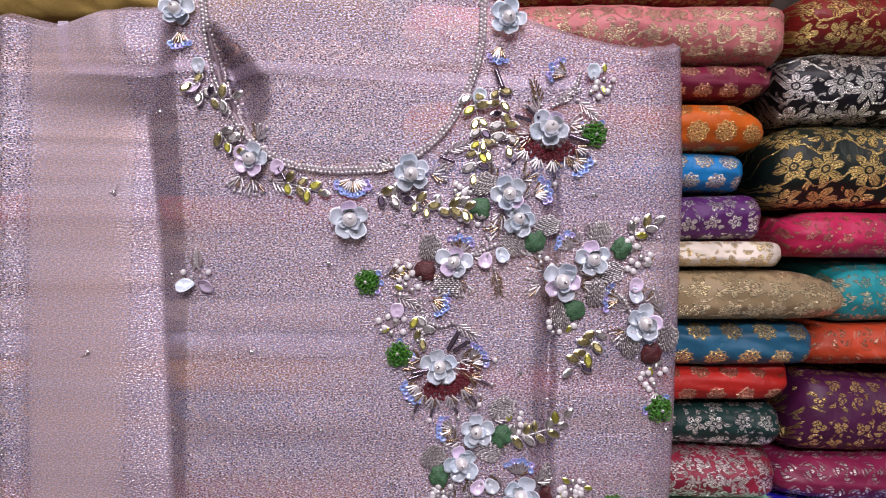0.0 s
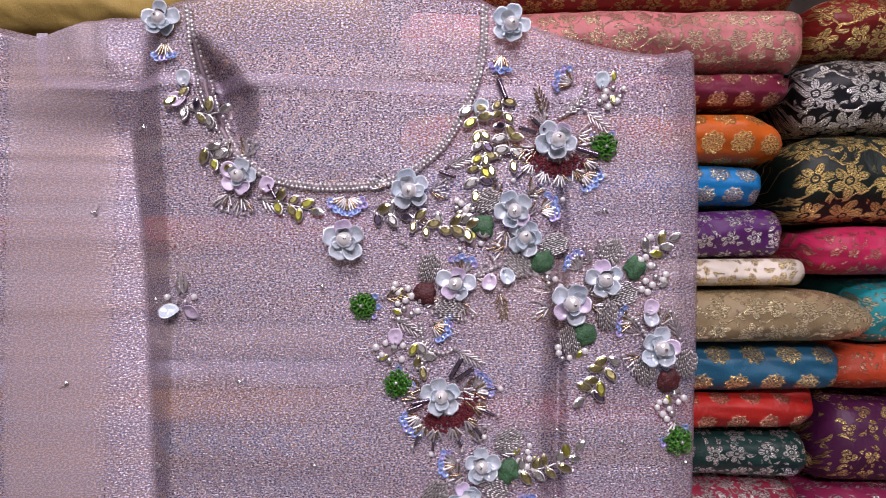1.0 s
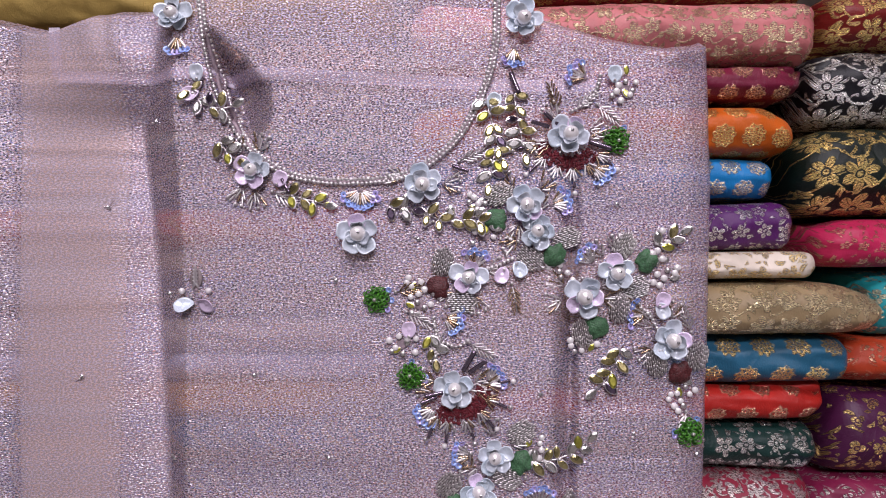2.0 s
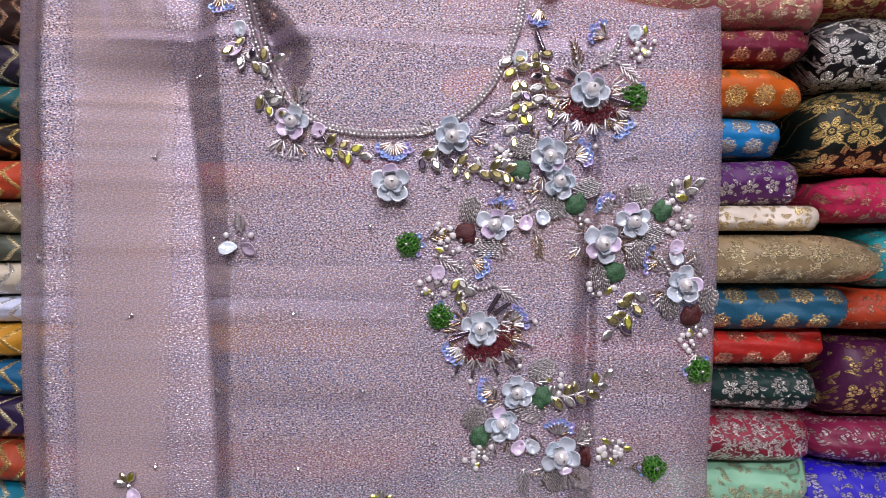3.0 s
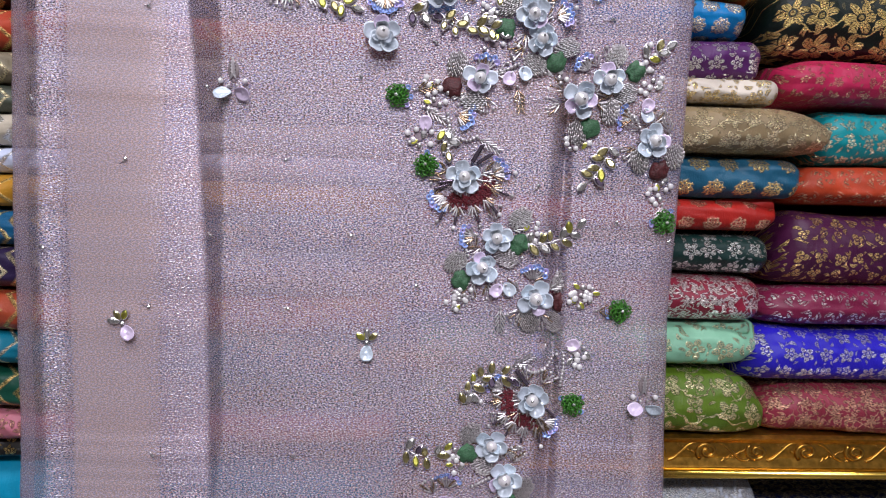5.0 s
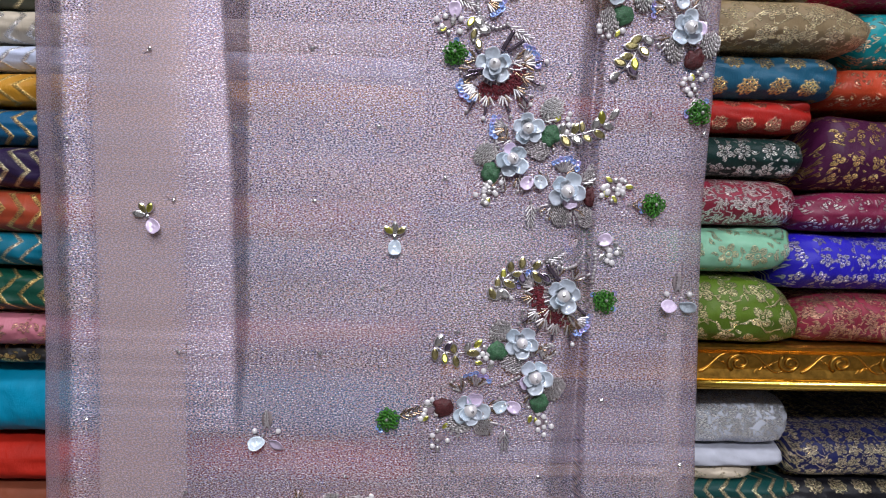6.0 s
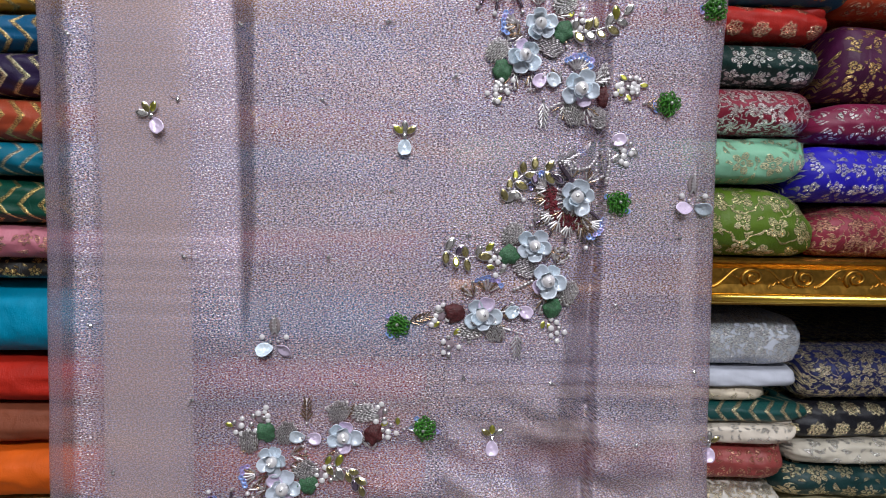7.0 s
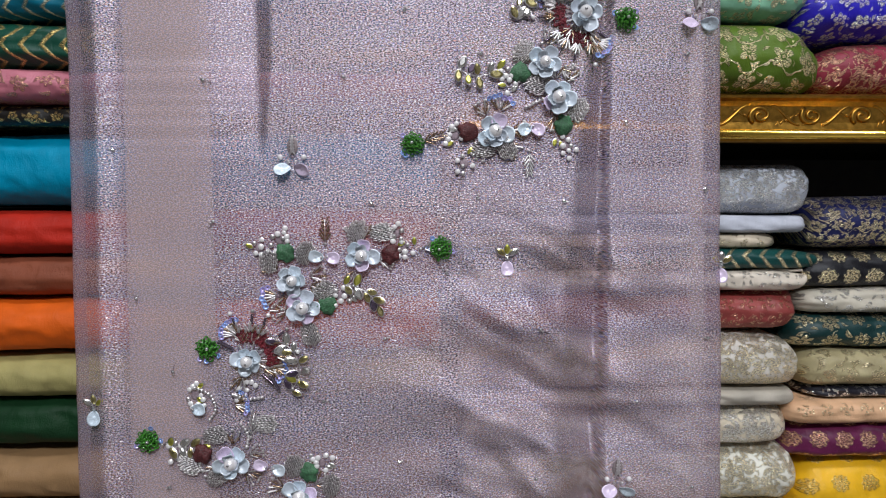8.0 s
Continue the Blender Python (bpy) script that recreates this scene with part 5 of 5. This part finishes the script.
def spray(x, z, turn, pairs, bend, k):
    """A stem with mirror stones in pairs, like leaves."""
    dice = random.Random(1100 + k)
    points, a, p = [], 0.0, Vector((0, 0, 0.0008))
    for i in range(pairs + 1):
        points.append((p.copy(), a))
        p += Vector((math.cos(radians(a)), math.sin(radians(a)), 0)) * 0.0084
        a += bend
    stem = mesh_of("stone_spray", *tube([q for q, _ in points], 0.0006, 5), SILVER_BEAD)
    base = part_of("stone_spray", stem, panel, spot(x, z, turn), "spray of olive and silver mirror stones")
    for i, (q, a) in enumerate(points):
        if i == pairs:
            part_of("stone", dice.choice(STONES), base, at(q.x, q.y, 0.001, a, 10))
            break
        for side in (-1, 1):
            t = a + side * dice.uniform(22, 92)
            part_of("stone", dice.choice(STONES), base, at(q.x + 0.001 * math.cos(radians(t)), q.y + 0.001 * math.sin(radians(t)), dice.uniform(0.0006, 0.0022), t, dice.uniform(-8, 20), dice.uniform(0.9, 1.2)))
        part_of("bead", SEED, base, at(q.x + 0.002, q.y, 0.0018))


for k, row in enumerate(SPRAYS + LOWER_SPRAYS):
    spray(*row, k)


def silver_sprig(x, z, turn, k):
    dice = random.Random(1300 + k)
    stem = mesh_of("silver_sprig", *tube([(0, 0, 0.0006), (0.010, 0.0006, 0.0009), (0.019, 0, 0.0006)], 0.0005, 5), SILVER_BEAD)
    base = part_of("silver_sprig", stem, panel, spot(x, z, turn), "sprig of angled silver bugle beads")
    dull = k % 4 == 0
    for i in range(5):
        for side in (-1, 1):
            part_of("bugle_bead", BRONZE if dull else BUGLE, base, at(0.0022 + 0.0034 * i, side * 0.0006, 0.001, side * (34 - 3 * i) + dice.uniform(-5, 5), 8, 0.95 - 0.06 * i))
    part_of("bead", SEED, base, at(-0.001, 0, 0.0012))


for k, row in enumerate(SILVER_SPRIGS):
    silver_sprig(*row, k)

for k, (x, z, turn) in enumerate(SEQUINS):
    base = part_of("sequin", DISCS[k % 4], panel, spot(x, z, turn, 0.003) @ at(-0.006, 0, 0, 0, 9), "large iridescent lilac sequin petal")
    part_of("bead", SEED, base, at(0.002, 0, 0.0010, 0, 0, 0.8))


def fan_sprig(x, z, k):
    """A lone sprig: silver beads fanned upwards, two pearls and two folded sequins."""
    base = part_of("fan_sprig", KNOT, panel, spot(x, z), "lone sprig of silver beads, pearls, two sequins")
    part_of("backing", PATCH, base, at(0, 0.008, 0.0, 90, 0, 0.9) @ Matrix.Diagonal((1, 0.62, 0.6, 1)))
    for i in range(9):
        a = 90 + 15 * (i - 4)
        part_of("bugle_bead", BUGLE, base, at(0.0006 * (i - 4), 0.001 + 0.0016 * (4 - abs(i - 4)), 0.001, a * 0.55 + 40.5, 8, 1.0 + 0.08 * (4 - abs(i - 4))))
    for side in (-1, 1):
        part_of("pearl", MID_PEARL, base, at(side * 0.0092, -0.0005, 0.002))
        part_of("sequin", DISCS[k % 2 + 1 - (side > 0)], base, at(side * 0.001, -0.0085, 0.0018, -90 + side * 76, 16, 1.12) @ pose(0, 0, 0, 34, 0, 0))
        part_of("bead", SEED, base, at(side * 0.003, -0.004, 0.0015))


for k, (x, z) in enumerate(FAN_SPRIGS):
    fan_sprig(x, z, k)


def leaf_sprig(x, z, turn, k):
    """A lone sprig: three mirror stones over one oval sequin."""
    base = part_of("leaf_sprig", KNOT, panel, spot(x, z, turn), "lone sprig of mirror stones and one sequin")
    for a in (180, 128, 232):
        part_of("stone", STONES[(k + a) % 3], base, at(*ring_xy(0.0022, a), 0.0008, a, 8, 0.95))
    part_of("sequin", DISCS[1 if k % 2 else 0], base, at(0.0030, 0, 0.0016, 0, 10, 1.05))
    part_of("crystal", GEM, base, at(0.001, 0, 0.0022, 0, 0, 1.3))


for k, row in enumerate(LEAF_SPRIGS):
    leaf_sprig(*row, k)

# dark thread-coloured bar, stands in for the shade of a small crinkle by each crystal
CRINKLE = mesh_of("streak", *tube([(0, 0, 0), (0.0035, 0.0008, 0.0005), (0.007, 0.0006, 0)], 0.0003, 4), THREAD)
for k, (x, z) in enumerate(CRYSTALS + LOWER_CRYSTALS):
    dice = random.Random(1500 + k)
    base = part_of("crystal", GEM, panel, spot(x, z, dice.uniform(0, 360), 0.0012), "tiny clear crystal stitched on")
    part_of("bead", SEED, base, at(0.0012, 0.0022, 0.0, 0, 0, 0.65))
    part_of("streak", CRINKLE, base, at(0.0, 0.0, -0.0006, dice.uniform(0, 360)))


# ---------------------------------------------------------------- the beaded neckline and bead chains
def smooth_line(points, step):
    """Points at even steps along a smooth curve through the given ones."""
    dense = []
    for i in range(len(points) - 1):
        p0, p1, p2, p3 = [Vector(points[min(max(j, 0), len(points) - 1)]) for j in (i - 1, i, i + 1, i + 2)]
        for q in range(12):
            t = q / 12
            dense.append(0.5 * (2 * p1 + (p2 - p0) * t + (2 * p0 - 5 * p1 + 4 * p2 - p3) * t * t + (3 * p1 - p0 - 3 * p2 + p3) * t ** 3))
    out, left = [dense[0]], step
    for a, b in zip(dense, dense[1:]):
        while (b - a).length >= left and left > 0:
            a = a + (b - a).normalized() * left
            out.append(a)
            left = step
        left -= (b - a).length
    return out


def bead_chain(name, points, step, rows, label, size=1.0):
    line = smooth_line(points, step)
    cord = mesh_of(name, *tube([(p.x, cloth_y(p.x, p.y) - 0.0008, p.y) for p in line], 0.0009 * rows * size, 5), THREAD)
    base = part_of(name, cord, panel, None, label)
    dice = random.Random(len(line))
    for i, p in enumerate(line):
        d = (line[min(i + 1, len(line) - 1)] - line[max(i - 1, 0)]).normalized()
        side = Vector((-d.y, d.x))
        for r in range(rows):
            q = p + side * ((r - (rows - 1) / 2) * 0.0029 * size + dice.uniform(-0.0002, 0.0002)) + d * (step * 0.5 if r % 2 else 0.0)
            part_of("bead", SEED, base, Matrix.Translation((q.x, cloth_y(q.x, q.y) - 0.0018 * size, q.y)) @ pose(0, 0, 0, dice.uniform(0, 90), 0, 0) @ Matrix.Diagonal((size * dice.uniform(1.0, 1.3),) * 3 + (1,)))


bead_chain("neckline_trim", NECK, 0.0030, 2, "double row of silver beads along the neckline")
CHAINS = [
    [(0.072, 1.503), (0.080, 1.508), (0.088, 1.516), (0.092, 1.530)], [(0.030, 1.402), (0.022, 1.398), (0.012, 1.395)],
    [(0.118, 1.368), (0.126, 1.360), (0.130, 1.350)], [(-0.024, 1.362), (-0.022, 1.345), (-0.024, 1.330)], [(-0.020, 1.346), (-0.008, 1.342), (0.002, 1.348)],
    [(0.038, 1.166), (0.050, 1.160), (0.062, 1.164), (0.072, 1.176)], [(0.072, 1.150), (0.074, 1.162), (0.074, 1.176)], [(0.004, 1.066), (0.012, 1.070), (0.020, 1.074)],
    [(-0.262, 0.842), (-0.250, 0.836), (-0.246, 0.824), (-0.252, 0.814)], [(-0.232, 0.836), (-0.220, 0.832), (-0.206, 0.834)], [(-0.226, 0.812), (-0.220, 0.802), (-0.222, 0.790)],
]
for points in CHAINS:
    bead_chain("bead_chain", points, 0.0030, 1, "single line of small silver beads")
